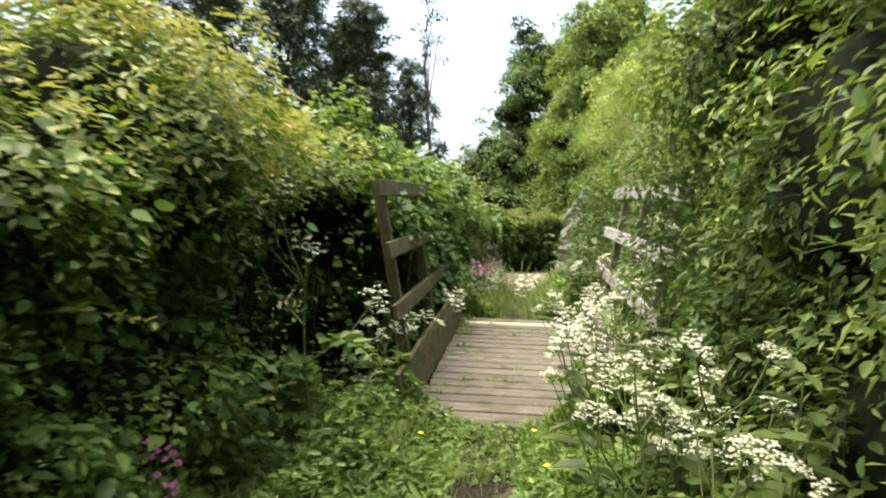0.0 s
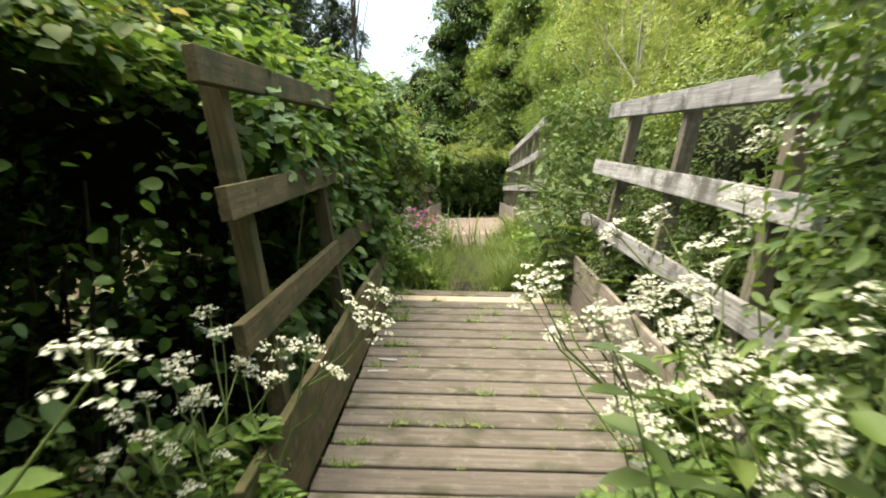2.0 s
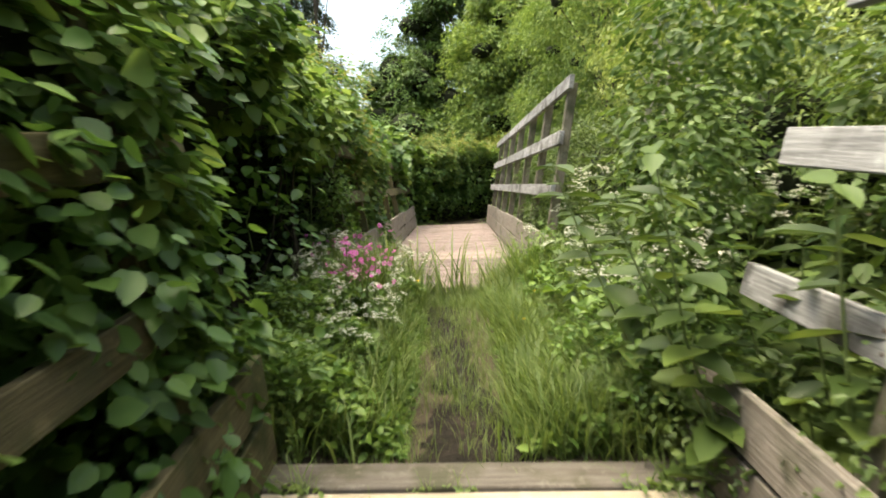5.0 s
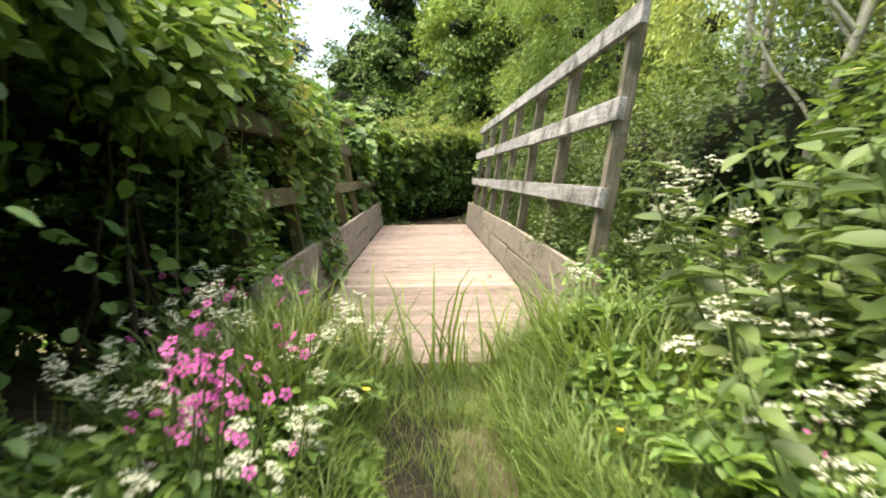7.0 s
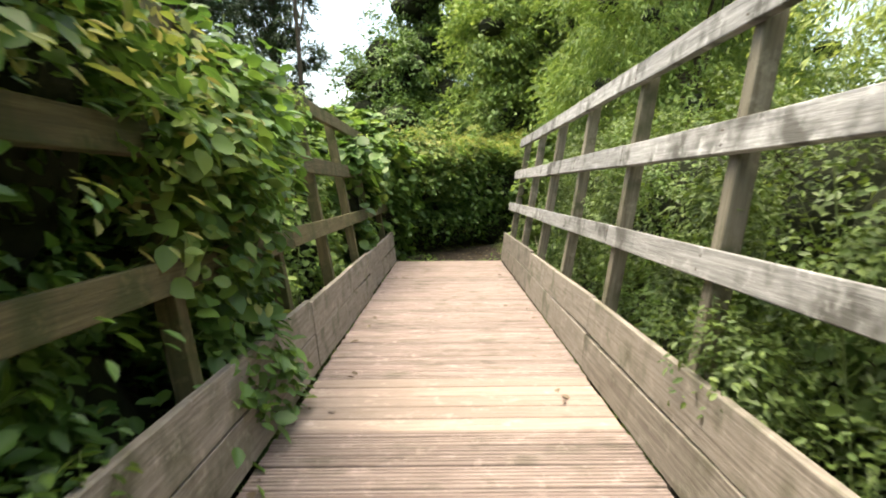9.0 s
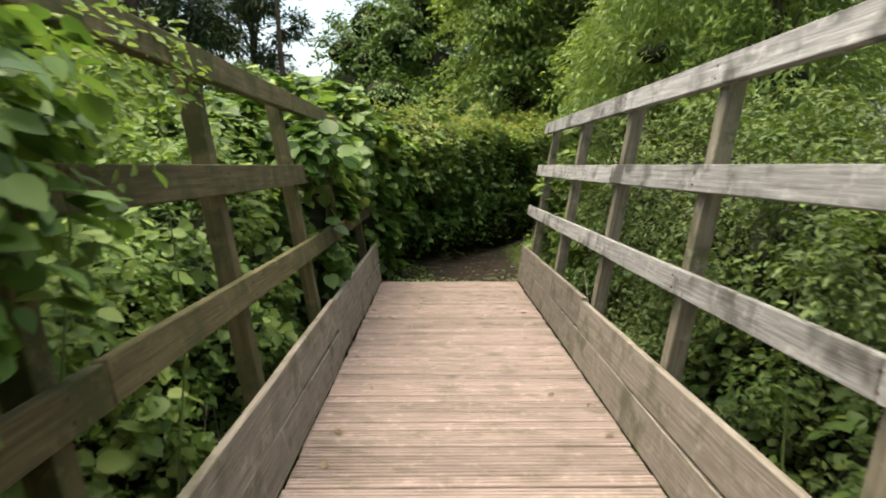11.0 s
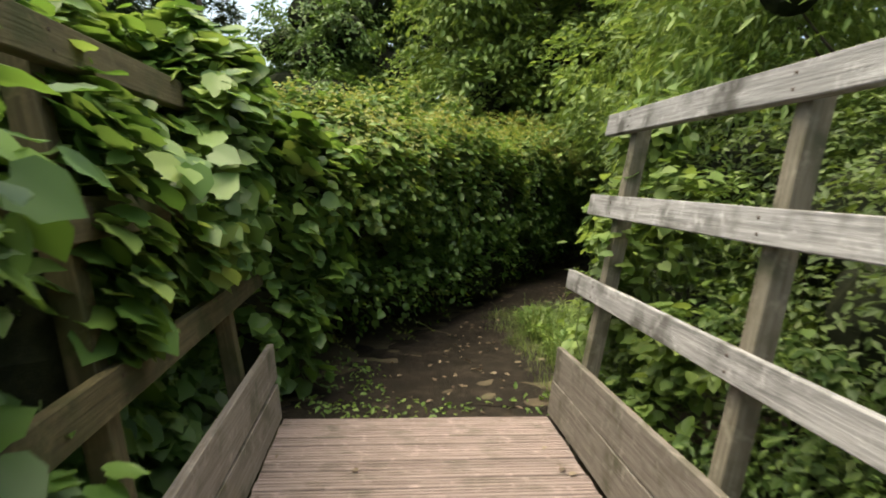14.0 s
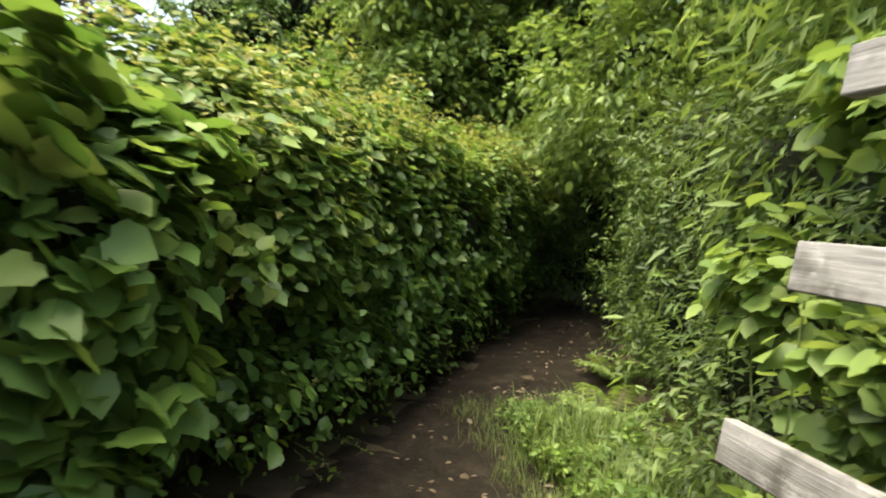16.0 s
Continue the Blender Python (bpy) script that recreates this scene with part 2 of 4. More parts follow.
def leaves(name, P, N, T, S, shape, mat):
    """One mesh of many leaves at P, facing N, with the tip towards T and the length S."""
    tv, tf = LEAF[shape]
    T = unit(T - N * (T * N).sum(1, keepdims=True))
    B = np.cross(N, T)
    V = P[:, None] + S[:, None, None] * (tv[None, :, 0:1] * T[:, None] + tv[None, :, 1:2] * B[:, None] + tv[None, :, 2:3] * N[:, None])
    k = len(tv)
    if shape == "blade":
        tf = np.array([(0, 1, 2), (0, 2, 3), (3, 2, 5), (3, 5, 4), (4, 5, 6)])
    F = (np.arange(len(P)) * k)[:, None, None] + tf[None]
    return grid_mesh(name, V.reshape(-1, 3), F.reshape(-1, tf.shape[1]), mat)


def tube(path, radii, sides=6):
    """Vertices and quads of a tapered tube along a path."""
    path = np.asarray(path, float)
    d = unit(np.gradient(path, axis=0))
    ref = np.where(np.abs(d[:, 2:3]) > 0.9, np.array([[1.0, 0, 0]]), np.array([[0, 0, 1.0]]))
    a = unit(np.cross(d, ref))
    b = np.cross(d, a)
    an = np.linspace(0, 2 * np.pi, sides, endpoint=False)
    V = path[:, None] + np.asarray(radii)[:, None, None] * (np.cos(an)[None, :, None] * a[:, None] + np.sin(an)[None, :, None] * b[:, None])
    n = len(path)
    i, j = np.meshgrid(np.arange(n - 1), np.arange(sides), indexing="ij")
    F = np.stack([i * sides + j, i * sides + (j + 1) % sides, (i + 1) * sides + (j + 1) % sides, (i + 1) * sides + j], -1).reshape(-1, 4)
    return V.reshape(-1, 3), F


def join(pieces):
    V, F, n = [], [], 0
    for v, f in pieces:
        V.append(v)
        F.append(f + n)
        n += len(v)
    return np.concatenate(V), np.concatenate(F)


def in_blobs(P, blobs, scale):
    hit = np.zeros(len(P), bool)
    for c, r in blobs:
        hit |= (((P - np.array(c)) / (np.array(r) * scale)) ** 2).sum(1) < 1
    return hit


def scatter(blobs, density, depth=0.25, floor=None, rough=0.18):
    """Points and outward normals in the outer shell of a union of ellipsoids."""
    PP, NN = [], []
    for c, r in blobs:
        c, r = np.array(c, float), np.array(r, float)
        area = 4 * np.pi * ((r[0] * r[1]) ** 1.6 / 3 + (r[0] * r[2]) ** 1.6 / 3 + (r[1] * r[2]) ** 1.6 / 3) ** (1 / 1.6)
        n = int(area * density)
        u = unit(rng.normal(size=(n, 3)))
        lump = 1 + rough * np.array([noise.noise(Vector(v) * 2.6 + Vector(c)) for v in u]) if rough else 1
        lump = np.asarray(lump).reshape(-1, 1) * np.ones((n, 1))
        inner = 1 - depth * rng.random((n, 1)) ** (1.7 if depth > 0 else 0.6) / max(r.min(), 0.2)
        P = c + u * r * lump * np.clip(inner, 0.3, 1.12) + rng.normal(scale=0.03, size=(n, 3))
        N = unit(u / r)
        keep = ~in_blobs(P, [q for q in blobs if q[0] is not None and not np.allclose(q[0], c)], 0.8)
        if floor is not None:
            keep &= P[:, 2] > floor
        PP.append(P[keep])
        NN.append(N[keep])
    return np.concatenate(PP), np.concatenate(NN)


def leafy(name, blobs, density, size, shape, mat, parent, depth=0.25, up=1.5, wild=0.6, droop=0.2, floor=None, rough=0.18, label="", clear=None, lump=0.3, pitch=2.6, gap=0.0):
    P, N = scatter(blobs, density, depth, floor, rough)
    # clumps and hollows: leaves gather in sprays, with dark gaps between
    w = np.array([noise.noise(Vector(p) * pitch) + 0.5 * noise.noise(Vector(p) * pitch * 2.7) for p in P])
    P = P + N * (lump * np.clip(w, -0.9, 0.6))[:, None]
    keep = rng.random(len(P)) < np.clip(0.75 - gap + (1.1 + 1.6 * gap) * w, 0.12 * (1 - gap), 1)
    P, N = P[keep], N[keep]
    if clear is not None:
        keep = ~clear(P)
        P, N = P[keep], N[keep]
    n = len(P)
    W = unit(N + np.array([0, 0, up]) + wild * rng.normal(size=(n, 3)))
    T = N * 0.6 + np.array([0, 0, -droop]) + 0.95 * rng.normal(size=(n, 3))
    S = size * rng.uniform(0.55, 1.25, n)
    return tagged(part(name, leaves(name, P, W, T, S, shape, mat), mat, parent, label), kind="stuff")


def core(blobs, scale, parent, mat=None, name="inner_shade_mass", clear=None):
    """Lumpy near-black masses added inside a bush to stand in for shade between leaves."""
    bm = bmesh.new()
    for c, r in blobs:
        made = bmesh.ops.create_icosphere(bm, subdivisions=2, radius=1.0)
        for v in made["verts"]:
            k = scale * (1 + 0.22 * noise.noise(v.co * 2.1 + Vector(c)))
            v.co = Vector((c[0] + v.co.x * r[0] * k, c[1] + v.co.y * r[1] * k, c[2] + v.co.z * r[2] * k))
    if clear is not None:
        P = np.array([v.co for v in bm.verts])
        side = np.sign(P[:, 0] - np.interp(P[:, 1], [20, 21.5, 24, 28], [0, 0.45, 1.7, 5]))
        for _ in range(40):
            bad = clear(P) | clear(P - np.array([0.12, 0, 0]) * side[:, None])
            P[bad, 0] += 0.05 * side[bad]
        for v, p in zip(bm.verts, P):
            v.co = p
    return tagged(part(name, bm, mat or M_INNER_SHADE, parent), kind="stuff")


def wander(a, b, n, bend):
    t = np.linspace(0, 1, n)[:, None]
    p = np.array(a) * (1 - t) + np.array(b) * t
    off = rng.normal(scale=bend, size=(n, 3)).cumsum(0)
    off -= t * off[-1]
    off[0] = 0
    return p + off


def stems(parent, starts, ends, r0, r1, mat, name="stem", bend=0.03, n=6, sides=5):
    ob = []
    for a, b in zip(starts, ends):
        ob.append(tube(wander(a, b, n, bend), np.linspace(r0, r1, n), sides))
    V, F = join(ob)
    return part(name, grid_mesh(name, V, F, mat), mat, parent)


def beam_mesh(name, sx, sy, sz, mat, bevel=0.004, cuts=6, warp=0.003):
    """A sawn timber along x with worn, slightly uneven edges."""
    bm = bmesh.new()
    bmesh.ops.create_cube(bm, size=1.0)
    bmesh.ops.scale(bm, vec=(sx, sy, sz), verts=bm.verts)
    along = [e for e in bm.edges if abs(e.verts[0].co.x - e.verts[1].co.x) > sx * 0.5]
    bmesh.ops.subdivide_edges(bm, edges=along, cuts=cuts)
    bmesh.ops.bevel(bm, geom=[e for e in bm.edges if e.is_manifold and len(e.link_faces) == 2 and e.calc_face_angle(0) > 0.8], offset=bevel, segments=1, affect="EDGES")
    k = Vector((len(name), sx * 3, sz * 5))
    for v in bm.verts:
        v.co.y += warp * noise.noise(Vector((v.co.x * 1.7, 0, 0)) + k)
        v.co.z += warp * noise.noise(Vector((v.co.x * 1.3, 9, 0)) + k)
    me = bpy.data.meshes.new(name)
    bm.to_mesh(me)
    bm.free()
    me.materials.append(mat)
    return me


# ---- the ground ----
def base_height(y):
    return np.interp(y, [-40, -2, 2.4, 7.0, 9.0, 10.4, 20.1, 24, 60], [-0.75, -0.62, -0.53, -0.2, -0.1, -0.04, -0.06, -0.1, 0.2])


def ground_height(x, y):
    x, y = np.asarray(x, float), np.asarray(y, float)
    h = base_height(y)
    for y0, y1, deep in ((2.75, 6.85, 0.8), (10.55, 19.85, 0.9)):
        s = np.clip(np.minimum(y - y0, y1 - y) / 0.8, 0, 1)
        h = h - deep * s * s * (3 - 2 * s)
    side = np.clip((np.abs(x - 0.1) - 0.9) / 2.5, 0, 1)
    return h + 0.12 * side + 0.035 * np.sin(x * 2.1 + y * 1.3) * np.cos(y * 1.7 - x) * np.clip(np.abs(x), 0.2, 1)


def axis(lo, hi, fine, a, b):
    far = np.geomspace(1, 400, 26) - 1
    return np.unique(np.round(np.concatenate([lo - far[::-1], np.arange(a, b, fine), hi + far]), 3))


gx, gy = axis(-7, 7, 0.14, -7, 7), axis(-8, 31, 0.14, -8, 31)
X, Y = np.meshgrid(gx, gy, indexing="ij")
Z = ground_height(X, Y) + rng.normal(scale=0.006, size=X.shape)
nx, ny = X.shape
i, j = np.meshgrid(np.arange(nx - 1), np.arange(ny - 1), indexing="ij")
ground = new("ground", grid_mesh("ground", np.stack([X, Y, Z], -1).reshape(-1, 3), np.stack([i * ny + j, (i + 1) * ny + j, (i + 1) * ny + j + 1, i * ny + j + 1], -1).reshape(-1, 4), M_SOIL))
tagged(ground, "damp brown soil with moss under the hedges", "ground", kind="structure")


def ribbon(name, line, widths, mat, label, lift=0.012, across=9):
    """A trodden path laid on the ground along a line of points."""
    line = np.array(line, float)
    t = np.linspace(0, len(line) - 1, 70)
    cx, cy = np.interp(t, np.arange(len(line)), line[:, 0]), np.interp(t, np.arange(len(line)), line[:, 1])
    w = np.interp(t, np.arange(len(line)), widths)
    d = unit(np.stack([np.gradient(cx), np.gradient(cy)], 1))
    s = np.linspace(-0.5, 0.5, across)
    edge = np.abs(s[None]) > 0.45
    ww = w[:, None] * (1 + edge * 0.25 * rng.normal(size=(70, across)))
    px, py = cx[:, None] - d[:, 1:2] * s * ww, cy[:, None] + d[:, 0:1] * s * ww
    pz = ground_height(px, py) + lift * (1 - (2 * np.abs(s[None])) ** 4 * 2.2) + rng.normal(scale=0.004, size=px.shape)
    a, b = np.meshgrid(np.arange(69), np.arange(across - 1), indexing="ij")
    F = np.stack([a * across + b, a * across + b + 1, (a + 1) * across + b + 1, (a + 1) * across + b], -1).reshape(-1, 4)
    ob = new(name, grid_mesh(name, np.stack([px, py, pz], -1).reshape(-1, 3), F, mat))
    for p in ob.data.polygons:
        p.use_smooth = True
    return tagged(ob, label, "path", kind="structure")


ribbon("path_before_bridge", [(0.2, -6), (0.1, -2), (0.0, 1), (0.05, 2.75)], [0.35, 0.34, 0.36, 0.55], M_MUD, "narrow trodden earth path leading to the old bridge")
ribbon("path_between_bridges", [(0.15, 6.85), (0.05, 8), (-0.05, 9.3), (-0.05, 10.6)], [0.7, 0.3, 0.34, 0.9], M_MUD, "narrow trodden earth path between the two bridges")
# the shade of the overhanging hedge is part of this path's mud colour
ribbon("path_under_hedge", [(0.0, 19.85), (0.1, 20.5), (0.55, 21.5), (1.1, 22.6), (1.95, 24.2), (3.1, 26.0), (4.3, 27.6)], [2.3, 2.5, 2.4, 2.2, 2.0, 1.8, 1.6], M_MUD, "muddy path beside the hedge, shade put in its colour, with scattered dead leaves")


# ---- the two footbridges ----
LEAN_OUT = 0.17


def bolt_mesh():
    bm = bmesh.new()
    bmesh.ops.create_cone(bm, cap_ends=True, segments=8, radius1=0.009, radius2=0.0055, depth=0.005)
    me = bpy.data.meshes.new("bolt")
    bm.to_mesh(me)
    bm.free()
    me.materials.append(M_RUST)
    return me


BOLT = bolt_mesh()


def footbridge(m, y0, y1, half, heights, posts, rail_ends, breaks, pitch, gap, board_mat, odd_board, left_mat, right_mat, kick_mats, label, board_h=0.045, grooves=0, left_posts=None, plain=None):
    top_z, mid_z, low_z, kick_z = heights
    bridge = thing("footbridge", m, label, "footbridge")
    # deck boards
    n = int(round((y1 - y0) / pitch))
    shapes = []
    for v in range(4):
        bm = bmesh.new()
        w = pitch - gap
        prof = [(-w / 2, -board_h), (-w / 2, -0.006), (-w / 2 + 0.006, 0)]
        for g in range(grooves):
            c = -w / 2 + w * (g + 1) / (grooves + 1)
            prof += [(c - 0.009, 0), (c - 0.004, -0.008), (c + 0.004, -0.008), (c + 0.009, 0)]
        prof += [(w / 2 - 0.006, 0), (w / 2, -0.006), (w / 2, -board_h)]
        rows = []
        for s in np.linspace(-1, 1, 4 if grooves else 6):
            x = s * (half - 0.004 + (0.003 * v if abs(s) == 1 else 0))
            dz = 0.003 * noise.noise(Vector((x * 1.5, v * 5.1, 0)))
            dy = 0.004 * noise.noise(Vector((x * 1.5, v * 3.3, 7)))
            rows.append([bm.verts.new((x, a + dy, b + dz)) for a, b in prof])
        for r0, r1 in zip(rows, rows[1:]):
            for k in range(len(prof)):
                bm.faces.new((r0[k], r0[(k + 1) % len(prof)], r1[(k + 1) % len(prof)], r1[k]))
        bm.faces.new(rows[0])
        bm.faces.new(rows[-1][::-1])
        bmesh.ops.recalc_face_normals(bm, faces=bm.faces)
        me = bpy.data.meshes.new("deck_board")
        bm.to_mesh(me)
        bm.free()
        me.materials.append(board_mat)
        shapes.append(me)
    r = random.Random(n)
    for k in range(n):
        y = y0 + (k + 0.5) * pitch
        if plain and plain[0] < y < plain[1]:
            continue
        me = shapes[r.randrange(4)]
        if k in odd_board:
            me = me.copy()
            me.materials[0] = M_NEWER
        b = part("deck_board", me, None, bridge)
        b.matrix_local = pose(r.uniform(-0.004, 0.004), y + r.uniform(-0.004, 0.004) * (0.3 if grooves else 1), r.uniform(-0.004, 0.001), r.uniform(-0.5, 0.5), r.uniform(-0.15, 0.15), r.uniform(-0.2, 0.2))
    if plain:
        wide = (plain[1] - plain[0]) / 5
        me = beam_mesh("deck_board", 2 * half - 0.01, wide - 0.012, board_h, M_DECK3)
        for k in range(5):
            b = part("deck_board", me, None, bridge, "smooth plank without ribs")
            b.matrix_local = pose(r.uniform(-0.004, 0.004), plain[0] + (k + 0.5) * wide, -board_h / 2 + r.uniform(-0.002, 0.002), r.uniform(-0.3, 0.3))
    for x in (-half + 0.15, 0.0, half - 0.15):
        b = part("bearer", beam_mesh("bearer", y1 - y0, 0.12, 0.25, M_MOSSY_SHADED), None, bridge)
        b.matrix_local = pose(x, (y0 + y1) / 2, -board_h - 0.13, 0, 0, 90)
    for side, rail_mat, kick_mat in ((-1, left_mat, kick_mats[0]), (1, right_mat, kick_mats[1])):
        tilt = side * math.degrees(math.atan(LEAN_OUT))
        # kick boards: two planks, one above the other, in lengths
        ends = [y0 - 0.05] + breaks + [y1 + 0.02]
        for a, b in zip(ends, ends[1:]):
            for lvl in range(2):
                hgt = kick_z / 2 - 0.008
                zc = 0.008 + kick_z / 4 + lvl * kick_z / 2
                k = part("kick_board", beam_mesh("kick_board", b - a - 0.008, 0.04, hgt, kick_mat), None, bridge)
                xc = half + 0.022 + 0.11 * zc
                k.matrix_local = pose(side * xc, (a + b) / 2, zc, 0, side * math.degrees(math.atan(0.11)), 0) @ pose(r.uniform(-0.004, 0.004), 0, 0, 0, r.uniform(-0.6, 0.6), 90)
        # rails
        for z, h, (ra, rb) in ((top_z + 0.066, 0.132, rail_ends[0]), (mid_z + 0.066, 0.132, rail_ends[1]), (low_z - 0.062, 0.124, rail_ends[2])):
            pts = [ra] + [q for q in breaks if ra + 0.5 < q < rb - 0.5] + [rb]
            for a, b in zip(pts, pts[1:]):
                k = part("rail", beam_mesh("rail", b - a - 0.006, 0.046, h, rail_mat), None, bridge)
                k.matrix_local = pose(side * (half + 0.005 + LEAN_OUT * z + 0.023), (a + b) / 2, z, 0, tilt, 0) @ pose(0, 0, 0, r.uniform(-1, 1), r.uniform(-0.15, 0.15), 90)
        # posts, behind the rails
        for y in (posts if side > 0 or not left_posts else left_posts):
            lo, hi = -0.55, top_z + 0.1
            k = part("post", beam_mesh("post", (hi - lo) / math.cos(math.atan(LEAN_OUT)), 0.088, 0.088, M_POST if side > 0 else rail_mat), None, bridge)
            zc = (lo + hi) / 2
            k.matrix_local = pose(side * (half + 0.005 + LEAN_OUT * zc + 0.096), y + r.uniform(-0.02, 0.02), zc, 0, tilt, 0) @ pose(0, 0, 0, 0, 90, 0)
            for z, (ra, rb) in ((top_z + 0.066, rail_ends[0]), (mid_z + 0.066, rail_ends[1]), (low_z - 0.062, rail_ends[2])):
                if ra < y < rb:
                    for dz in (-0.028, 0.03):
                        g = part("bolt", BOLT, None, bridge)
                        g.matrix_local = pose(side * (half + 0.0045 + LEAN_OUT * (z + dz)), y + r.uniform(-0.012, 0.012), z + dz, 0, tilt, 0) @ pose(0, 0, 0, 0, -90 * side, 0)
            # sole beam that carries the post
            c = part("cross_beam", beam_mesh("cross_beam", half + 0.15, 0.1, 0.1, M_MOSSY_SHADED), None, bridge)
            c.matrix_local = pose(side * (half / 2 + 0.1), y, -board_h - 0.31)
    return bridge


v1 = Vector((4.726, 1.712, 1.327))
B1 = Matrix.Translation((0.424, -6.34, -1.255)) @ Matrix.Rotation(radians(v1.length), 4, v1)
old_bridge = footbridge(B1, 9.0, 13.34, 0.835, (1.69, 1.193, 0.84, 0.42), [9.85, 11.15, 12.46], [(9.4, 13.02), (9.42, 13.18), (9.3, 13.22)], [], 0.215, 0.026, M_DECK1, (18,), M_MOSSY_SHADED, M_RAIL, (M_MOSSY_SHADED, M_KICK), "weathered grey timber footbridge with gappy boards, half overgrown", left_posts=[9.75, 11.25, 12.8])
# left rails take the darker wood to paint their shaded inner faces
new_bridge = footbridge(Matrix(), 10.35, 20.0, 0.85, (1.817, 1.313, 0.94, 0.465), [10.8 + 1.48 * k for k in range(7)], [(10.45, 20.05), (10.57, 20.08), (10.62, 20.2)], [13.76, 16.72], 0.105, 0.015, M_DECK2, (), M_MOSSY_SHADED, M_RAIL, (M_KICK, M_KICK), "long timber footbridge with ribbed pinkish-brown deck and leaning rails", grooves=2, left_posts=[10.62 + 1.48 * k for k in range(7)], plain=(12.72, 13.6))
for x, y, turn in ((0.7, 11.05, 3), (0.72, 11.25, -4), (-0.72, 11.05, 8), (-0.68, 11.27, -6)):
    p = part("fixing_plate", beam_mesh("fixing_plate", 0.13, 0.028, 0.004, M_STEEL, 0.001, 2, 0.001), None, old_bridge, "worn zinc fixing plate")
    p.matrix_local = pose(x, y, 0.006, 0, 0, turn)


# ---- hedges and shrubs ----
def row(line, step, rx, ry, z0, height, jitter=0.15, back=(0, 0)):
    """Overlapping masses of a hedge along a line of (x, y, top)."""
    line = np.array(line, float)
    seg = np.r_[0, np.hypot(*np.diff(line[:, :2], axis=0).T).cumsum()]
    out = []
    for s in np.arange(0, seg[-1] + 1e-6, step):
        x, y, top = (np.interp(s, seg, line[:, k]) for k in range(3))
        g = float(ground_height(x, y))
        top = top + random.uniform(-jitter, jitter)
        for k in range(height):
            zc = g + (top - g) * (k + 0.5) / height
            u = k / max(1, height - 1)
            out.append(((x + back[0] * u + random.uniform(-jitter, jitter), y + back[1] * u + random.uniform(-jitter, jitter), zc), (rx * random.uniform(0.85, 1.15), ry * random.uniform(0.85, 1.15), (top - g) / height * random.uniform(0.62, 0.75))))
    return out


def off_deck(P):
    """True where a leaf would hang over the walking line of the bridges and paths."""
    mid = np.interp(P[:, 1], [-6, 2, 7, 10, 20, 21.5, 24, 28], [0.2, 0.1, 0.1, 0.0, 0.0, 0.45, 1.7, 4.4])
    wide = np.interp(P[:, 1], [-6, 1, 3, 7, 8, 10.3, 20, 22, 28], [0.5, 0.5, 0.66, 0.7, 0.55, 0.75, 0.82, 0.6, 0.5])
    return (np.abs(P[:, 0] - mid) < wide) & (P[:, 2] < 2.6) & (P[:, 1] < 26.6)


def off_rails(P, loose=False):
    """Keeps the inner faces of the bridge rails mostly free."""
    z = P[:, 2]
    two = (P[:, 1] > 13.6) & (P[:, 1] < np.where(z > 0.95, 18.0, 20.1)) & (np.abs(P[:, 0]) < np.where((P[:, 0] < 0) & (P[:, 1] > 16.5), 1.14, 1.02) + LEAN_OUT * np.clip(z, 0, 2)) & (z > -0.1)
    right = (P[:, 0] > 0) & (P[:, 1] > 10.4) & (P[:, 1] < 20.1) & (P[:, 0] < 1.0 + LEAN_OUT * np.clip(z, 0, 2))
    one = (P[:, 1] > 3.0) & (P[:, 1] < 6.9) & (P[:, 0] > 0) & (P[:, 0] < 1.26 + LEAN_OUT * np.clip(z + 0.4, 0, 2))
    onel = (P[:, 1] > 2.7) & (P[:, 1] < 6.2) & (P[:, 0] < 0) & (P[:, 0] > -0.92 - LEAN_OUT * np.clip(z + 0.4, 0, 2)) & (z < np.where(P[:, 1] < 4.7, 1.5, 1.0))
    near = (P[:, 1] > 6.9) & (P[:, 1] < 9.8) & (P[:, 0] < 0) & (P[:, 0] > -0.95) & (z < 1.7)
    under = near | (P[:, 1] > 6.8) & (P[:, 1] < 10.5) & (P[:, 0] < 0) & (P[:, 0] > -2.1) & (z < 1.42)
    cave = (P[:, 1] > 1.3) & (P[:, 1] < 5.2) & (P[:, 0] < 0) & (P[:, 0] > -2.25) & (z < np.interp(P[:, 1], [1.3, 2.3, 4.2, 5.2], [0.7, 1.3, 1.3, 0.65]))
    rail = (P[:, 1] > 10.3) & (P[:, 1] < 12.25) & (P[:, 0] < 0) & (P[:, 0] > -1.03 - LEAN_OUT * np.clip(z, 0, 2)) & (z < np.where(P[:, 1] < 11.75, 1.46, 0.95))
    hollow = under | cave | rail
    if loose:
        hollow &= np.sin(P[:, 0] * 370 + P[:, 1] * 530 + z * 410) < 0.992
    over = (P[:, 1] > 16.5) & (P[:, 1] < 20.3) & (P[:, 0] < 0) & (P[:, 0] > -0.95) & (z < 2.3)
    return two | over | right | one | onel | hollow | off_deck(P)


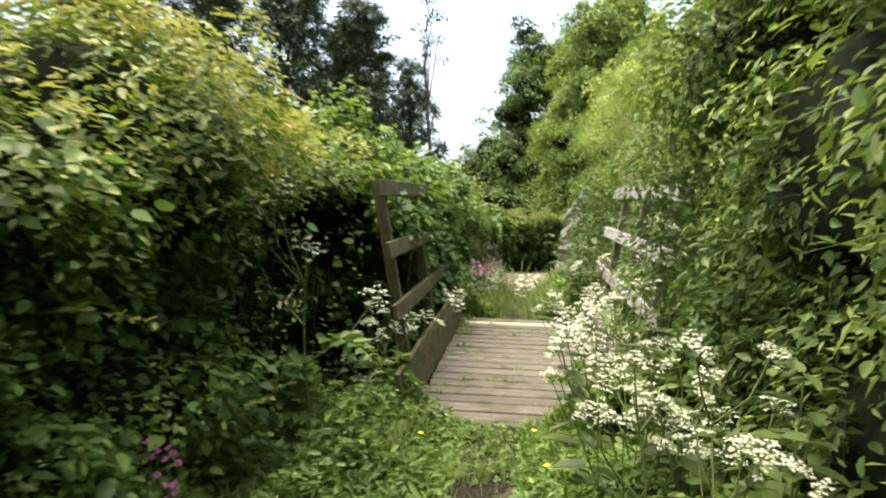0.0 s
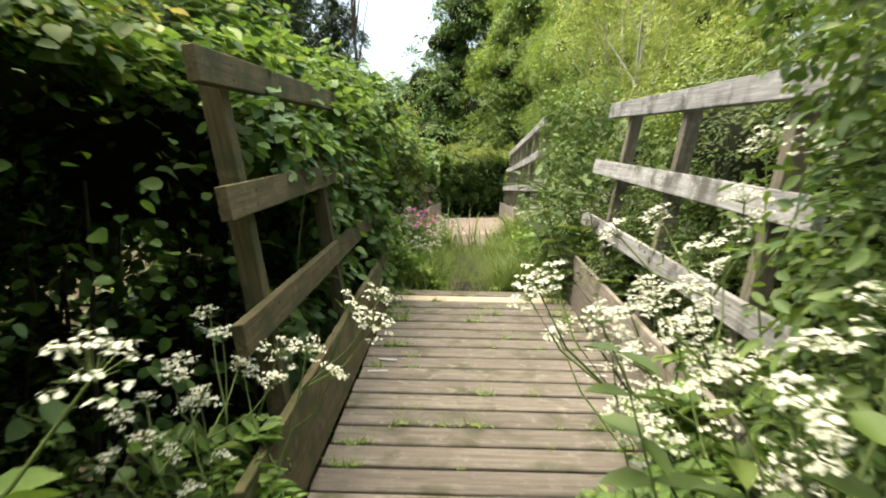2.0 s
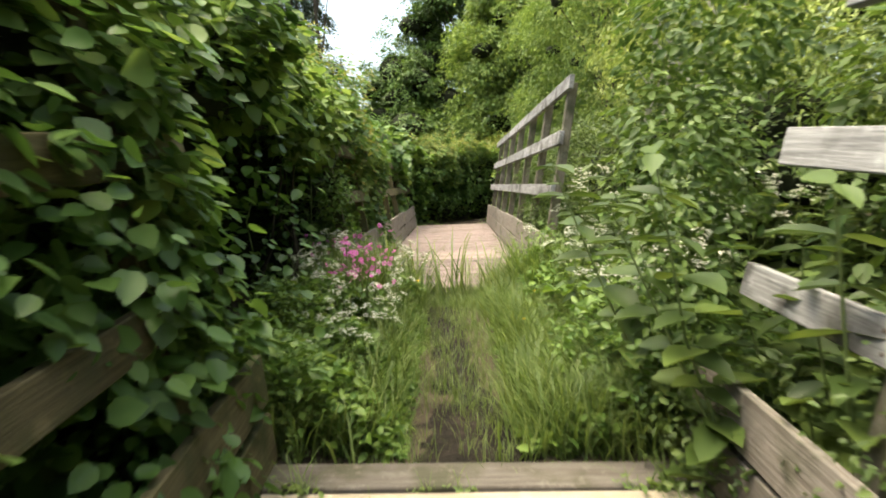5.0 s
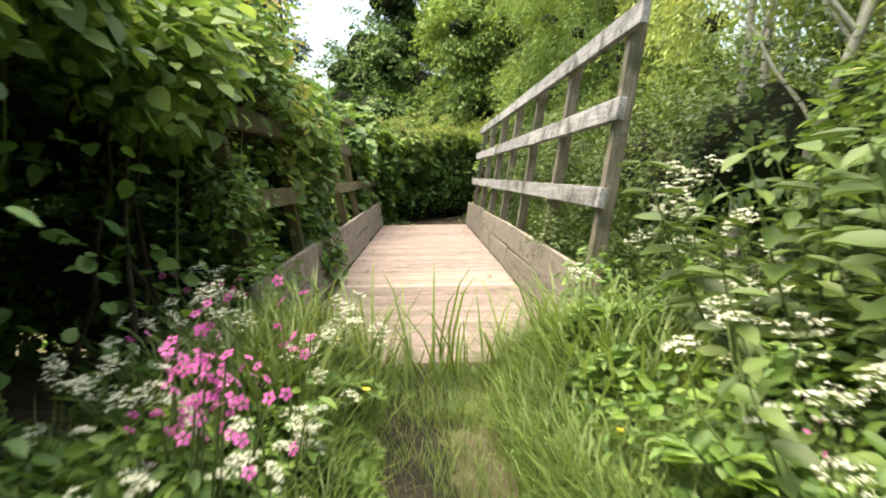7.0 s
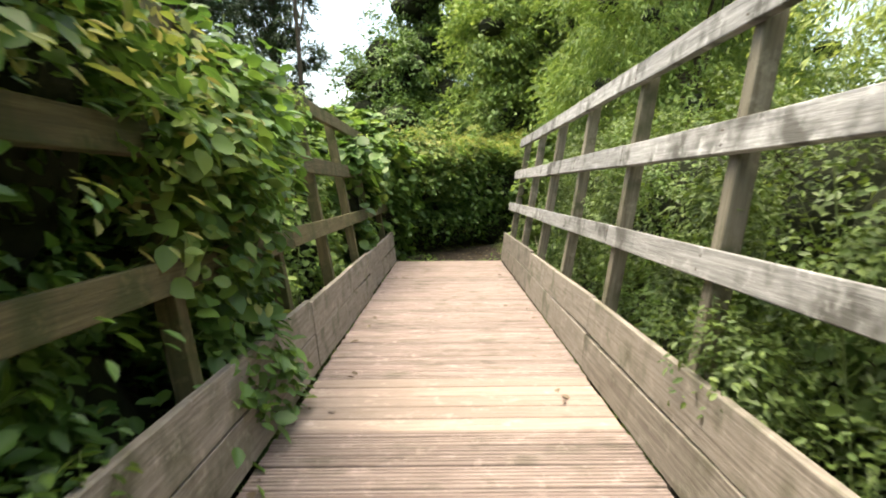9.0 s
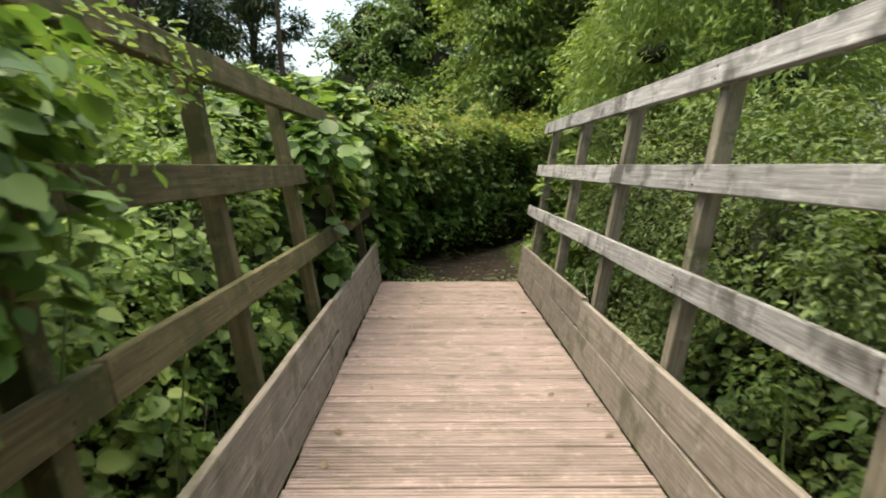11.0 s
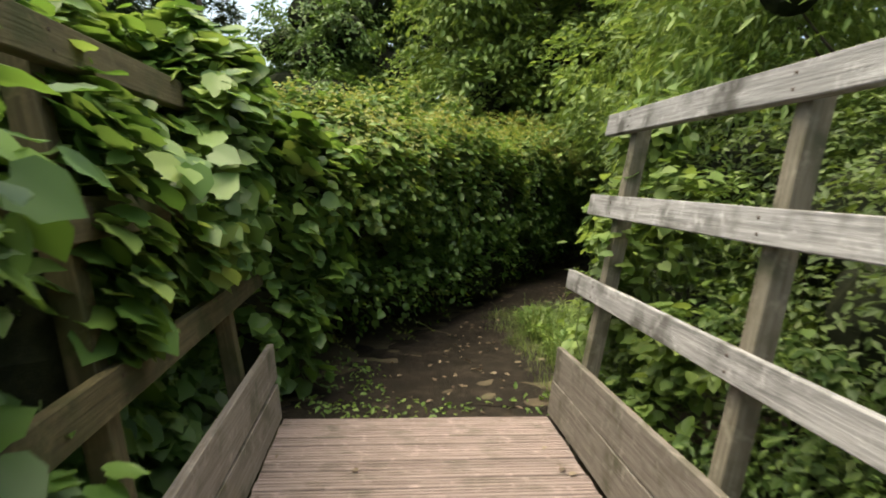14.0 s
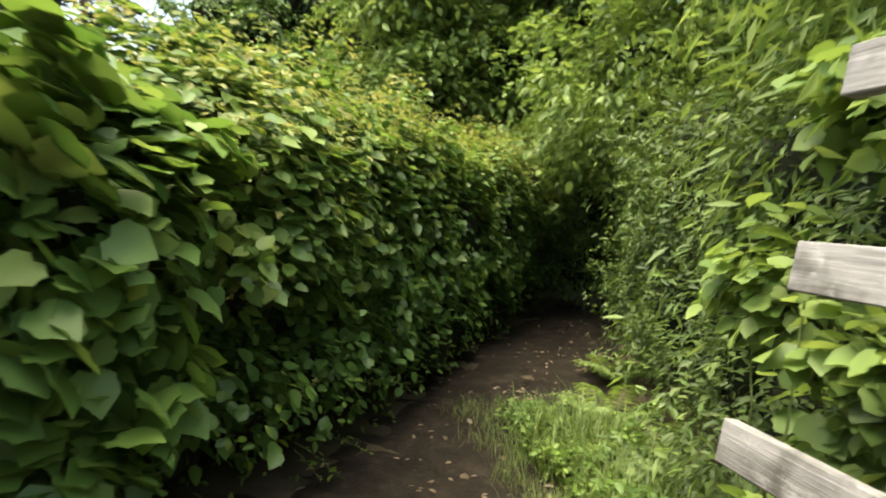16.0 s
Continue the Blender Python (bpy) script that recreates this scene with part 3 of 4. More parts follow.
def shoots(parent, blobs, count, length, size, shape, mat, clear, up=0.8):
    """Young shoots that stick out of a hedge, each with leaves along it."""
    P, N = scatter(blobs, 40, 0.02)
    keep = ~clear(P)
    P, N = P[keep], N[keep]
    if not len(P):
        return
    pick = rng.integers(0, len(P), count)
    pieces, LP, LN, LT, LS = [], [], [], [], []
    for p, n in zip(P[pick], N[pick]):
        d = n + np.array([0, 0, up]) + 0.45 * rng.normal(size=3)
        d /= np.linalg.norm(d)
        L = length * rng.uniform(0.5, 1.3)
        t = np.linspace(0, 1, 5)[:, None]
        path = p - 0.1 * n + d * L * t + np.array([0, 0, -0.22 * L]) * t ** 2
        if clear(path[-1:])[0]:
            continue
        pieces.append(tube(path, np.linspace(0.0035, 0.001, 5), 3))
        m = int(7 + 9 * L / 0.4)
        s = np.sort(rng.uniform(0.15, 1, m))[:, None]
        q = p - 0.1 * n + d * L * s + np.array([0, 0, -0.22 * L]) * s ** 2
        LP.append(q)
        LT.append(d * 0.6 + rng.normal(size=(m, 3)) * 0.8)
        LN.append(unit(np.array([0, 0, 0.8]) + rng.normal(size=(m, 3)) * 0.6))
        LS.append(size * rng.uniform(0.6, 1.15, m) * (1.15 - 0.5 * s[:, 0]))
    V, F = join(pieces)
    tagged(part("shoot_stalk", grid_mesh("shoot_stalk", V, F, M_STEM), M_STEM, parent), kind="stuff")
    P, N, T, S = (np.concatenate(q) for q in (LP, LN, LT, LS))
    tagged(part("shoot_foliage", leaves("shoot_foliage", P, N, T, S, shape, mat), mat, parent), kind="stuff")


def hedge(name, line, step, rx, ry, height, layers, label, sprig=None, inner=0.74, jitter=0.22, category="hedge", back=(0, 0), gap=0.0, lump=0.3):
    """layers: (density, size, shape, material, depth, part of the height from, to); sprig: (count, length, size, shape, material)"""
    blobs = row(line, step, rx, ry, 0, height, jitter, back)
    h = thing(name, Matrix(), label, category)
    # added dark filler, so gaps in the foliage read as shade
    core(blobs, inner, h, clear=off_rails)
    ys = sorted((q[1], q[2]) for q in line)

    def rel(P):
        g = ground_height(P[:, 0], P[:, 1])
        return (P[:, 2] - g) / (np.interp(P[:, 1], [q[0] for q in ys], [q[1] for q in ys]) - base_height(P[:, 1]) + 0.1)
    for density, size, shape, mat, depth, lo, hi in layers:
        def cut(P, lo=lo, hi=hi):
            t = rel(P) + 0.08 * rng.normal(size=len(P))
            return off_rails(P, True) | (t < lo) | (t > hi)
        leafy("foliage", blobs, density, size, shape, mat, h, depth=depth, clear=cut, rough=0.35, gap=gap, lump=lump)
    if sprig:
        shoots(h, blobs, *sprig, off_rails)
    starts, ends = [], []
    for c, r in blobs[::height]:
        for k in range(3):
            x, y = c[0] + random.uniform(-0.3, 0.3), c[1] + random.uniform(-0.3, 0.3)
            starts.append((x, y, float(ground_height(x, y)) - 0.05))
            ends.append((x + random.uniform(-0.3, 0.3), y + random.uniform(-0.3, 0.3), c[2] + r[2] * (2 * height - 1) * 0.4))
    tagged(stems(h, starts, ends, 0.022, 0.008, M_TWIG, "branchwork", 0.05), kind="stuff")
    return h


hedge("hawthorn_hedge", [(-2.25, -7, 1.75), (-2.15, -3, 1.7), (-2.05, 0, 1.65), (-2.0, 2.6, 1.75)], 0.6, 0.95, 0.6, 2,
      [(2125, 0.05, "ovate", M_HAW, 0.4, 0, 2), (1050, 0.057, "ovate", M_YOUNG, -0.1, 0.79, 2), (275, 0.075, "broad", M_HAZEL, 0.15, 0, 0.85)],
      "tall overgrown hawthorn hedge with yellowish young shoots on top", (260, 0.4, 0.055, "ovate", M_YOUNG))
# M_LIME from 0.72 up: light on the top leaves, put into their colour
hedge("dogwood_hedge", [(-1.95, 3.0, 1.75), (-1.9, 5, 1.95), (-1.75, 6.6, 1.95), (-1.6, 8.2, 2.0), (-1.65, 10.2, 2.0)], 0.6, 0.85, 0.55, 2,
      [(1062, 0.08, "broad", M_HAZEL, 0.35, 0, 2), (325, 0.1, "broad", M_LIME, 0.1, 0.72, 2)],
      "dense leafy dogwood hedge hanging over the bridge rail", (150, 0.4, 0.1, "broad", M_LIME))
hedge("hazel_hedge", [(-1.75, 10.6, 2.0), (-1.7, 11.8, 2.1), (-1.65, 13.2, 2.0)], 0.55, 0.78, 0.55, 2,
      [(1125, 0.09, "ovate", M_HAZEL, 0.35, 0, 2), (300, 0.063, "ovate", M_YOUNG, -0.1, 0.82, 2)],
      "hazel hedge growing through the rails with yellow young leaves", (60, 0.35, 0.06, "ovate", M_YOUNG))
hedge("nettle_bank", [(-2.05, 13.6, 1.15), (-2.05, 15.2, 1.1), (-2.0, 17.2, 1.25)], 0.6, 0.75, 0.6, 1,
      [(1625, 0.06, "ovate", M_HERB, 0.4, 0, 2), (250, 0.095, "broad", M_LIME, 0.12, 0.55, 2)],
      "bank of nettles and bramble behind the bridge rail", (140, 0.5, 0.06, "ovate", M_HERB), category="undergrowth", gap=0.08)
# the M_LIME layer above 0.68 is a lit copy of the vine leaf
hedge("vine_hedge", [(-2.05, 17.4, 1.6), (-1.98, 18.6, 1.8), (-1.75, 20.0, 1.85), (-1.42, 21.2, 1.85)], 0.5, 0.75, 0.55, 2,
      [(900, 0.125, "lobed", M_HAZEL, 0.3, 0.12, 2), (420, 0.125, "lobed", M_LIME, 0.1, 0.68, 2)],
      "hedge covered with large lobed vine leaves at the bridge end", (80, 0.4, 0.11, "lobed", M_LIME), back=(0.22, -0.08))
# M_LIME from 0.6 up brightens the hedge top in place of light
hedge("field_hedge", [(-1.3, 22.1, 1.9), (-0.55, 22.95, 1.92), (0.35, 24.15, 1.92), (1.42, 26.1, 1.95), (2.75, 28.5, 2.05), (5.3, 30.8, 2.2)], 0.55, 0.8, 0.75, 2,
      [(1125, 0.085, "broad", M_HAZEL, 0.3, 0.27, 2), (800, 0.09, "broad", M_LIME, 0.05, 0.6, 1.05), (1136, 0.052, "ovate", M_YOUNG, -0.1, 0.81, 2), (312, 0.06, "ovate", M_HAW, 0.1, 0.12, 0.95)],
      "tall clipped field hedge with reddish-yellow young growth along the top", (520, 0.28, 0.04, "ovate", M_YOUNG), back=(0.22, -0.16))
hedge("boundary_hedge", [(-6.5, 2, 2.2), (-7.0, 12, 2.3), (-7.0, 20, 2.4), (-6.0, 27, 2.5), (-2.5, 31, 2.4)], 1.1, 1.0, 1.0, 2,
      [(200, 0.12, "ovate", M_HAW, 0.3, 0, 2)], "far field hedge seen through the bridge rails", inner=0.85)
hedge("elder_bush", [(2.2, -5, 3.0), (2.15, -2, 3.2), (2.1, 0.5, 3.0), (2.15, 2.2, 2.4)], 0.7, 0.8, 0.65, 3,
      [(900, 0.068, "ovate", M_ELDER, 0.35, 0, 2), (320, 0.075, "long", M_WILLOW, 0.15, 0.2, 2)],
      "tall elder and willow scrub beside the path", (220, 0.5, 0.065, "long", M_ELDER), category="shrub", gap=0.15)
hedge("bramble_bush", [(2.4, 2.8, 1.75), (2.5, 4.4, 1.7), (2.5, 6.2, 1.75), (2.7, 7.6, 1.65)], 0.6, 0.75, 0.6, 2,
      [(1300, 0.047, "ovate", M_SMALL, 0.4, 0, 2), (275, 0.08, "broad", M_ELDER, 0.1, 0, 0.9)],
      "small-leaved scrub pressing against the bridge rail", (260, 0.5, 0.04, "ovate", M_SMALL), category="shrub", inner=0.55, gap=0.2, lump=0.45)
hedge("blackthorn_thicket", [(2.6, 8.6, 1.5), (2.5, 10.4, 1.6), (2.42, 12, 1.5), (2.4, 14, 1.55), (2.4, 16, 1.6), (2.35, 18, 1.7), (2.35, 19.6, 1.7)], 0.6, 0.78, 0.6, 2,
      [(1150, 0.05, "ovate", M_SMALL, 0.4, 0, 2), (350, 0.085, "broad", M_ELDER, 0.15, 0, 0.95)],
      "small-leaved blackthorn thicket behind the long bridge rail", (520, 0.55, 0.04, "ovate", M_SMALL), category="shrub", inner=0.55, gap=0.24, lump=0.45)
hedge("hazel_scrub", [(2.5, 20.4, 2.0), (2.9, 21.8, 2.3), (3.4, 23.2, 2.4), (4.2, 25.0, 2.5), (4.7, 26.6, 2.5), (4.5, 28.4, 2.5)], 0.6, 0.85, 0.7, 2,
      [(1050, 0.058, "ovate", M_SMALL, 0.4, 0, 2), (380, 0.095, "long", M_ELDER, 0.12, 0.2, 2)],
      "leafy hazel scrub leaning over the muddy path", (260, 0.55, 0.09, "long", M_LIME), category="shrub", inner=0.55, gap=0.22, lump=0.45)
# creepers that hang over the rails
for spot, blobs, mat, size, label in (
        ("bindweed_curtain", [((-0.95, 5.3, 0.95), (0.17, 0.7, 0.6)), ((-0.9, 6.3, 0.55), (0.22, 0.5, 0.8)), ((-1.0, 4.3, 1.2), (0.17, 0.9, 0.3)), ((-0.95, 5.0, 0.2), (0.12, 0.5, 0.3)), ((-0.98, 4.2, 0.05), (0.12, 0.4, 0.22))], M_HAZEL, 0.085, "bindweed hanging over the mossy rail of the old bridge"),
        ("bindweed_curtain", [((-1.1, 12.7, 1.15), (0.24, 0.62, 0.9)), ((-1.02, 12.6, 0.35), (0.16, 0.5, 0.35)), ((-1.1, 13.2, 1.5), (0.25, 0.6, 0.5))], M_HAZEL, 0.09, "bindweed covering the rail of the long bridge"),
        ("blackthorn_spray", [((1.02, 11.95, 0.52), (0.2, 0.36, 0.25)), ((1.2, 13.0, 0.75), (0.15, 0.3, 0.2)), ((1.25, 11.6, 1.0), (0.15, 0.35, 0.25)), ((1.14, 11.1, 0.4), (0.14, 0.4, 0.25)), ((1.22, 12.6, 1.15), (0.14, 0.35, 0.15))], M_SMALL, 0.038, "small-leaved sprays poking through the rail"),
        ("blackthorn_spray", [((1.2, 5.9, 0.15), (0.16, 0.35, 0.3)), ((1.35, 4.6, 0.35), (0.15, 0.5, 0.3)), ((0.98, 6.75, -0.05), (0.16, 0.3, 0.3))], M_SMALL, 0.036, "small-leaved sprays poking through the old rail"),
        ("blackthorn_spray", [((1.22, 15.6, 0.75), (0.14, 0.35, 0.2)), ((1.3, 17.3, 1.15), (0.14, 0.4, 0.2)), ((1.16, 16.2, 0.3), (0.14, 0.35, 0.2)), ((1.2, 14.3, 1.05), (0.15, 0.4, 0.2))], M_SMALL, 0.038, "small-leaved sprays poking through the rail"),
        ("hazel_spray", [((-1.25, 13.9, 1.55), (0.2, 0.5, 0.32)), ((-1.3, 14.6, 1.75), (0.2, 0.4, 0.2))], M_LIME, 0.05, "yellow-green hazel twigs hanging over the rail"),
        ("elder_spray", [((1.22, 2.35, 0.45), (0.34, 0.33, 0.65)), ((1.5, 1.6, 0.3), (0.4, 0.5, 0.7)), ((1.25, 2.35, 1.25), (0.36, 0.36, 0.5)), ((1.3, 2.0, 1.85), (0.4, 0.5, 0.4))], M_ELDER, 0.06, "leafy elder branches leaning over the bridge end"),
        # boughs take the brighter leaf colour to look lit against the hedge
        ("dogwood_bough", [((-1.3, 7.9, 1.62), (0.45, 0.5, 0.26)), ((-1.3, 8.9, 1.68), (0.42, 0.5, 0.26)), ((-1.2, 10.0, 1.55), (0.34, 0.5, 0.36)), ((-1.2, 10.9, 1.75), (0.26, 0.5, 0.22)), ((-1.06, 12.3, 1.25), (0.22, 0.4, 0.5))], M_LIME, 0.1, "dogwood boughs arching out over a dark hollow"),
        ("vine_curtain", [((-1.06, 17.45, 0.7), (0.12, 0.3, 0.26)), ((-1.1, 17.2, 1.55), (0.2, 0.5, 0.26))], M_HAZEL, 0.125, "large-leaved vine draped over the mossy rails"),
        ("herb_fringe", [((-0.98, 10.55, 0.36), (0.14, 0.35, 0.3)), ((-0.98, 11.1, 0.3), (0.12, 0.3, 0.22)), ((0.98, 10.5, 0.3), (0.14, 0.3, 0.25)), ((-1.06, 10.5, 0.9), (0.14, 0.3, 0.3))], M_HERB, 0.055, "herbs growing over the kick boards of the long bridge"),
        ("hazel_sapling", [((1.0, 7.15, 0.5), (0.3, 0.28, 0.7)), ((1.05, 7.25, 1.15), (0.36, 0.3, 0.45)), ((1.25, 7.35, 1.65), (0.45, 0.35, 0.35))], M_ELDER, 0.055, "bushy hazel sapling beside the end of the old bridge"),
        ("vine_creeper", [((1.16, 19.9, 1.16), (0.12, 0.32, 0.13)), ((1.36, 20.0, 0.75), (0.2, 0.36, 0.45)), ((1.3, 20.25, 0.3), (0.24, 0.3, 0.34)), ((1.42, 19.6, 1.35), (0.16, 0.4, 0.3)), ((1.45, 20.5, 1.25), (0.2, 0.3, 0.25)), ((1.3, 19.3, 0.65), (0.14, 0.4, 0.25)), ((1.22, 19.5, 0.15), (0.14, 0.45, 0.25)), ((1.5, 20.1, 1.9), (0.22, 0.4, 0.25))], M_LIME, 0.085, "light green vine climbing the end of the rail")):
    v = thing(spot, Matrix(), label, "creeper")
    leafy("leaf_mass", blobs, 560 * (0.085 / size) ** 1.4, size, "lobed" if spot.startswith("vine") else "broad" if size > 0.07 else "ovate", mat, v, depth=0.2, rough=0.35, lump=0.12, pitch=4, clear=lambda P: np.abs(P[:, 0] - 0.1) < 0.68)
    for c, r in blobs:
        stems(v, [(c[0], c[1], float(ground_height(c[0], c[1])))], [(c[0], c[1] + 0.2, c[2] + r[2])], 0.006, 0.003, M_STEM, "vine_stem", 0.04)


# sprays of the thicket that reach between the rails
rs = random.Random(5)
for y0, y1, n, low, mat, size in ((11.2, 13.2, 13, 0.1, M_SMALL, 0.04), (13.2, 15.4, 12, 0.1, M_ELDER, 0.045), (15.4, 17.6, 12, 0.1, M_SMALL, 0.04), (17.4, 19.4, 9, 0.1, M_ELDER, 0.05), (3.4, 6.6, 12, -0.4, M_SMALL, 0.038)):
    v = thing("leafy_spray", Matrix(), "leafy twigs of the thicket reaching between the rails", "branches")
    blobs = []
    for k in range(n):
        z, q = low + rs.random() ** 1.3 * 1.5, rs.uniform(0.1, 0.24)
        blobs.append(((1.3 + LEAN_OUT * (z - low) + rs.uniform(-0.06, 0.22), rs.uniform(y0, y1), z), (q, q * rs.uniform(1.0, 1.9), q * rs.uniform(0.5, 0.9))))
    leafy("leaf_mass", blobs, 1300 * (0.04 / size) ** 1.5, size, "ovate", mat, v, depth=0.2, rough=0.4, lump=0.14, pitch=5, gap=0.15, clear=lambda P: P[:, 0] < 0.86)
    stems(v, [(c[0] + 0.7, c[1] + rs.uniform(-0.3, 0.3), max(-0.3, c[2] - 0.5)) for c, q in blobs], [c for c, q in blobs], 0.006, 0.002, M_TWIG, "twig", 0.03)["kind"] = "stuff"


# ---- trees ----
def tree(name, x, y, height, crown, leaf, mat, bark, label, density=220, size=0.12, shape="ovate", trunk_r=0.12, stems_n=1, droop=0.6, low=0.3, count=14, inner=0.5, spread=1.0, slant=1.2):
    z = float(ground_height(x, y))
    t = thing(name, pose(x, y, z), label, "tree")
    tips, pieces = [], []
    for s in range(stems_n):
        lean = (random.uniform(-0.5, 0.5) * (stems_n > 1) * slant, random.uniform(-0.5, 0.5) * (stems_n > 1) * slant)
        p = wander((random.uniform(-0.15, 0.15) * (stems_n > 1), random.uniform(-0.15, 0.15) * (stems_n > 1), -0.1), (lean[0], lean[1], height * 0.92), 9, height * 0.012)
        pieces.append(tube(p, np.linspace(trunk_r, trunk_r * 0.18, 9), 8))
        tips.append(p)
    V, F = join(pieces)
    part("trunk", grid_mesh("trunk", V, F, bark), bark, t)
    blobs, limbs = [], []
    for k in range(count):
        u = (k + 0.5) / count
        zc = height * (low + (1 - low) * u * 0.97)
        ring = crown * spread * math.sin(math.pi * min(1, 0.18 + 0.8 * u)) ** 0.7
        a = k * 2.399 + random.uniform(-0.4, 0.4)
        rr = ring * random.uniform(0.35, 0.8)
        r = crown * random.uniform(0.3, 0.48)
        c = (math.cos(a) * rr, math.sin(a) * rr, zc)
        blobs.append((c, (r, r, r * random.uniform(0.6, 0.85))))
        p = tips[k % stems_n]
        root = p[min(8, max(1, int(8 * (zc / height) * 0.8)))]
        limbs.append(tube(wander(root, c, 6, 0.05 * crown * 0.3), np.linspace(trunk_r * 0.35, trunk_r * 0.06, 6), 5))
    V, F = join(limbs)
    tagged(part("limbwork", grid_mesh("limbwork", V, F, bark), bark, t), kind="stuff")
    # added dark masses paint the shade inside the crown
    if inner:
        core(blobs, inner * 0.8, t, M_INNER_SHADE, "crown_shade_mass")
    # leaves gathered in flat sprays through the crown, with gaps between
    P, N, T, S = [], [], [], []
    for c, r in blobs:
        c, r = np.array(c), np.array(r)
        total = int(density * 4 * np.pi * r[0] * r[2])
        m = max(10, int(26 * spread))
        u = unit(rng.normal(size=(m, 3)))
        mid = c + u * r * (rng.uniform(0.35, 1.2, (m, 1)) ** 0.6)
        k = rng.integers(0, m, total)
        wide = r[0] * 0.2
        q = mid[k] + rng.normal(size=(total, 3)) * np.array([wide, wide, wide * 0.42])
        q[:, 2] -= 0.5 * (np.hypot(q[:, 0] - mid[k, 0], q[:, 1] - mid[k, 1]) ** 2) / wide * droop
        P.append(q)
        N.append(unit(np.array([0, 0, 1.0]) + 0.5 * u[k] + 0.55 * rng.normal(size=(total, 3))))
        T.append(u[k] + np.array([0, 0, -droop]) + 0.5 * rng.normal(size=(total, 3)))
        S.append(size * rng.uniform(0.6, 1.25, total))
    P, N, T, S = (np.concatenate(q) for q in (P, N, T, S))
    tagged(part("crown", leaves("crown", P, N, T, S, shape, mat), mat, t), kind="stuff")
    return t


tree("dark_oak", -2.6, 41, 8.0, 3.8, None, M_DARK, M_BARK, "broad dark green oak beyond the hedges", 110, 0.2, "ovate", 0.3, low=0.08, count=22, inner=0.75)
tree("dark_oak", 1.6, 43, 15, 5.2, None, M_DARK, M_BARK, "broad dark green oak beyond the hedges", 110, 0.2, "ovate", 0.4, low=0.12, count=26, inner=0.75)
tree("dark_oak", 8.5, 47, 14, 5.0, None, M_DARK, M_BARK, "broad dark green oak beyond the hedges", 100, 0.2, "ovate", 0.4, low=0.12, count=22, inner=0.75)
for px, py, ph, cr in ((-11.5, 38, 17, 3.3), (-15, 36, 18, 3.6), (-9.3, 44, 15, 2.6), (-19, 33, 17, 3.8), (-14, 46, 19, 3.6), (-24, 30, 18, 4.2)):
    tree("pine_tree", px, py, ph, cr, None, M_PINE, M_BARK, "tall dark pine standing beyond the hedge", 120, 0.3, "needle", 0.24, low=0.2, count=20, inner=0.0)
tree("thin_pine", -6.9, 41.3, 19, 1.6, None, M_PINE, M_BARK, "slender pine with a bare trunk and sparse crown", 40, 0.24, "needle", 0.17, low=0.72, count=9, inner=0.0)
for px, py, ph, cr in ((-4.5, 40, 4.6, 2.4), (-7.5, 37, 5.0, 2.4), (-11, 35, 5.4, 2.6), (-2.2, 43, 5.0, 2.6)):
    tree("dark_bush", px, py, ph, cr, None, M_DARK, M_BARK, "dark bushy tree at the field edge", 110, 0.18, "ovate", 0.12, low=0.05, count=12, inner=0.7)
tree("willow_tree", 4.3, 13.2, 6.6, 2.2, None, M_WILLOW, M_PALE, "light green willow with pale slanting stems", 500, 0.09, "long", 0.07, 4, 1.4, 0.22, 26, 0.25)
tree("willow_tree", 4.1, 9.2, 6.0, 2.0, None, M_WILLOW, M_PALE, "light green willow with pale slanting stems", 500, 0.09, "long", 0.06, 3, 1.4, 0.2, 24, 0.25)
tree("ash_tree", 4.0, 20.3, 7.5, 2.7, None, M_LIME, M_BARK, "bright green ash tree leaning over the rail", 270, 0.13, "long", 0.1, 2, 0.8, 0.22, 22, 0.22)
tree("ash_tree", 6.0, 26.0, 8.0, 3.0, None, M_LIME, M_BARK, "tall leafy ash above the path", 230, 0.13, "ovate", 0.12, 1, 0.8, 0.3, 22, 0.3, 1.1)
tree("ash_tree", 4.1, 32, 13.5, 4.1, None, M_LIME, M_BARK, "bright green ash tree behind the field hedge", 200, 0.17, "ovate", 0.17, 1, 0.8, 0.12, 32, 0.35)
tree("pine_tree", -0.6, 44.5, 18, 1.9, None, M_PINE, M_BARK, "tall dark pine standing beyond the hedge", 120, 0.3, "needle", 0.24, low=0.2, count=18, inner=0.0)
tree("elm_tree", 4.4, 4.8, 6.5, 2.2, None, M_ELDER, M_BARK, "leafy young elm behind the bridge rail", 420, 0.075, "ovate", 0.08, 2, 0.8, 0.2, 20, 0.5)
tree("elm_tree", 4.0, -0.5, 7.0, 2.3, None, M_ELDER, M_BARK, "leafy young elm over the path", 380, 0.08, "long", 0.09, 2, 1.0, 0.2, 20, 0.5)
tree("birch_sapling", 2.15, 11.0, 5.2, 1.0, None, M_WILLOW, M_PALE, "young birch with several pale slender stems", 420, 0.06, "ovate", 0.05, 5, 0.9, 0.5, 12, 0.0, 1.0, 2.6)


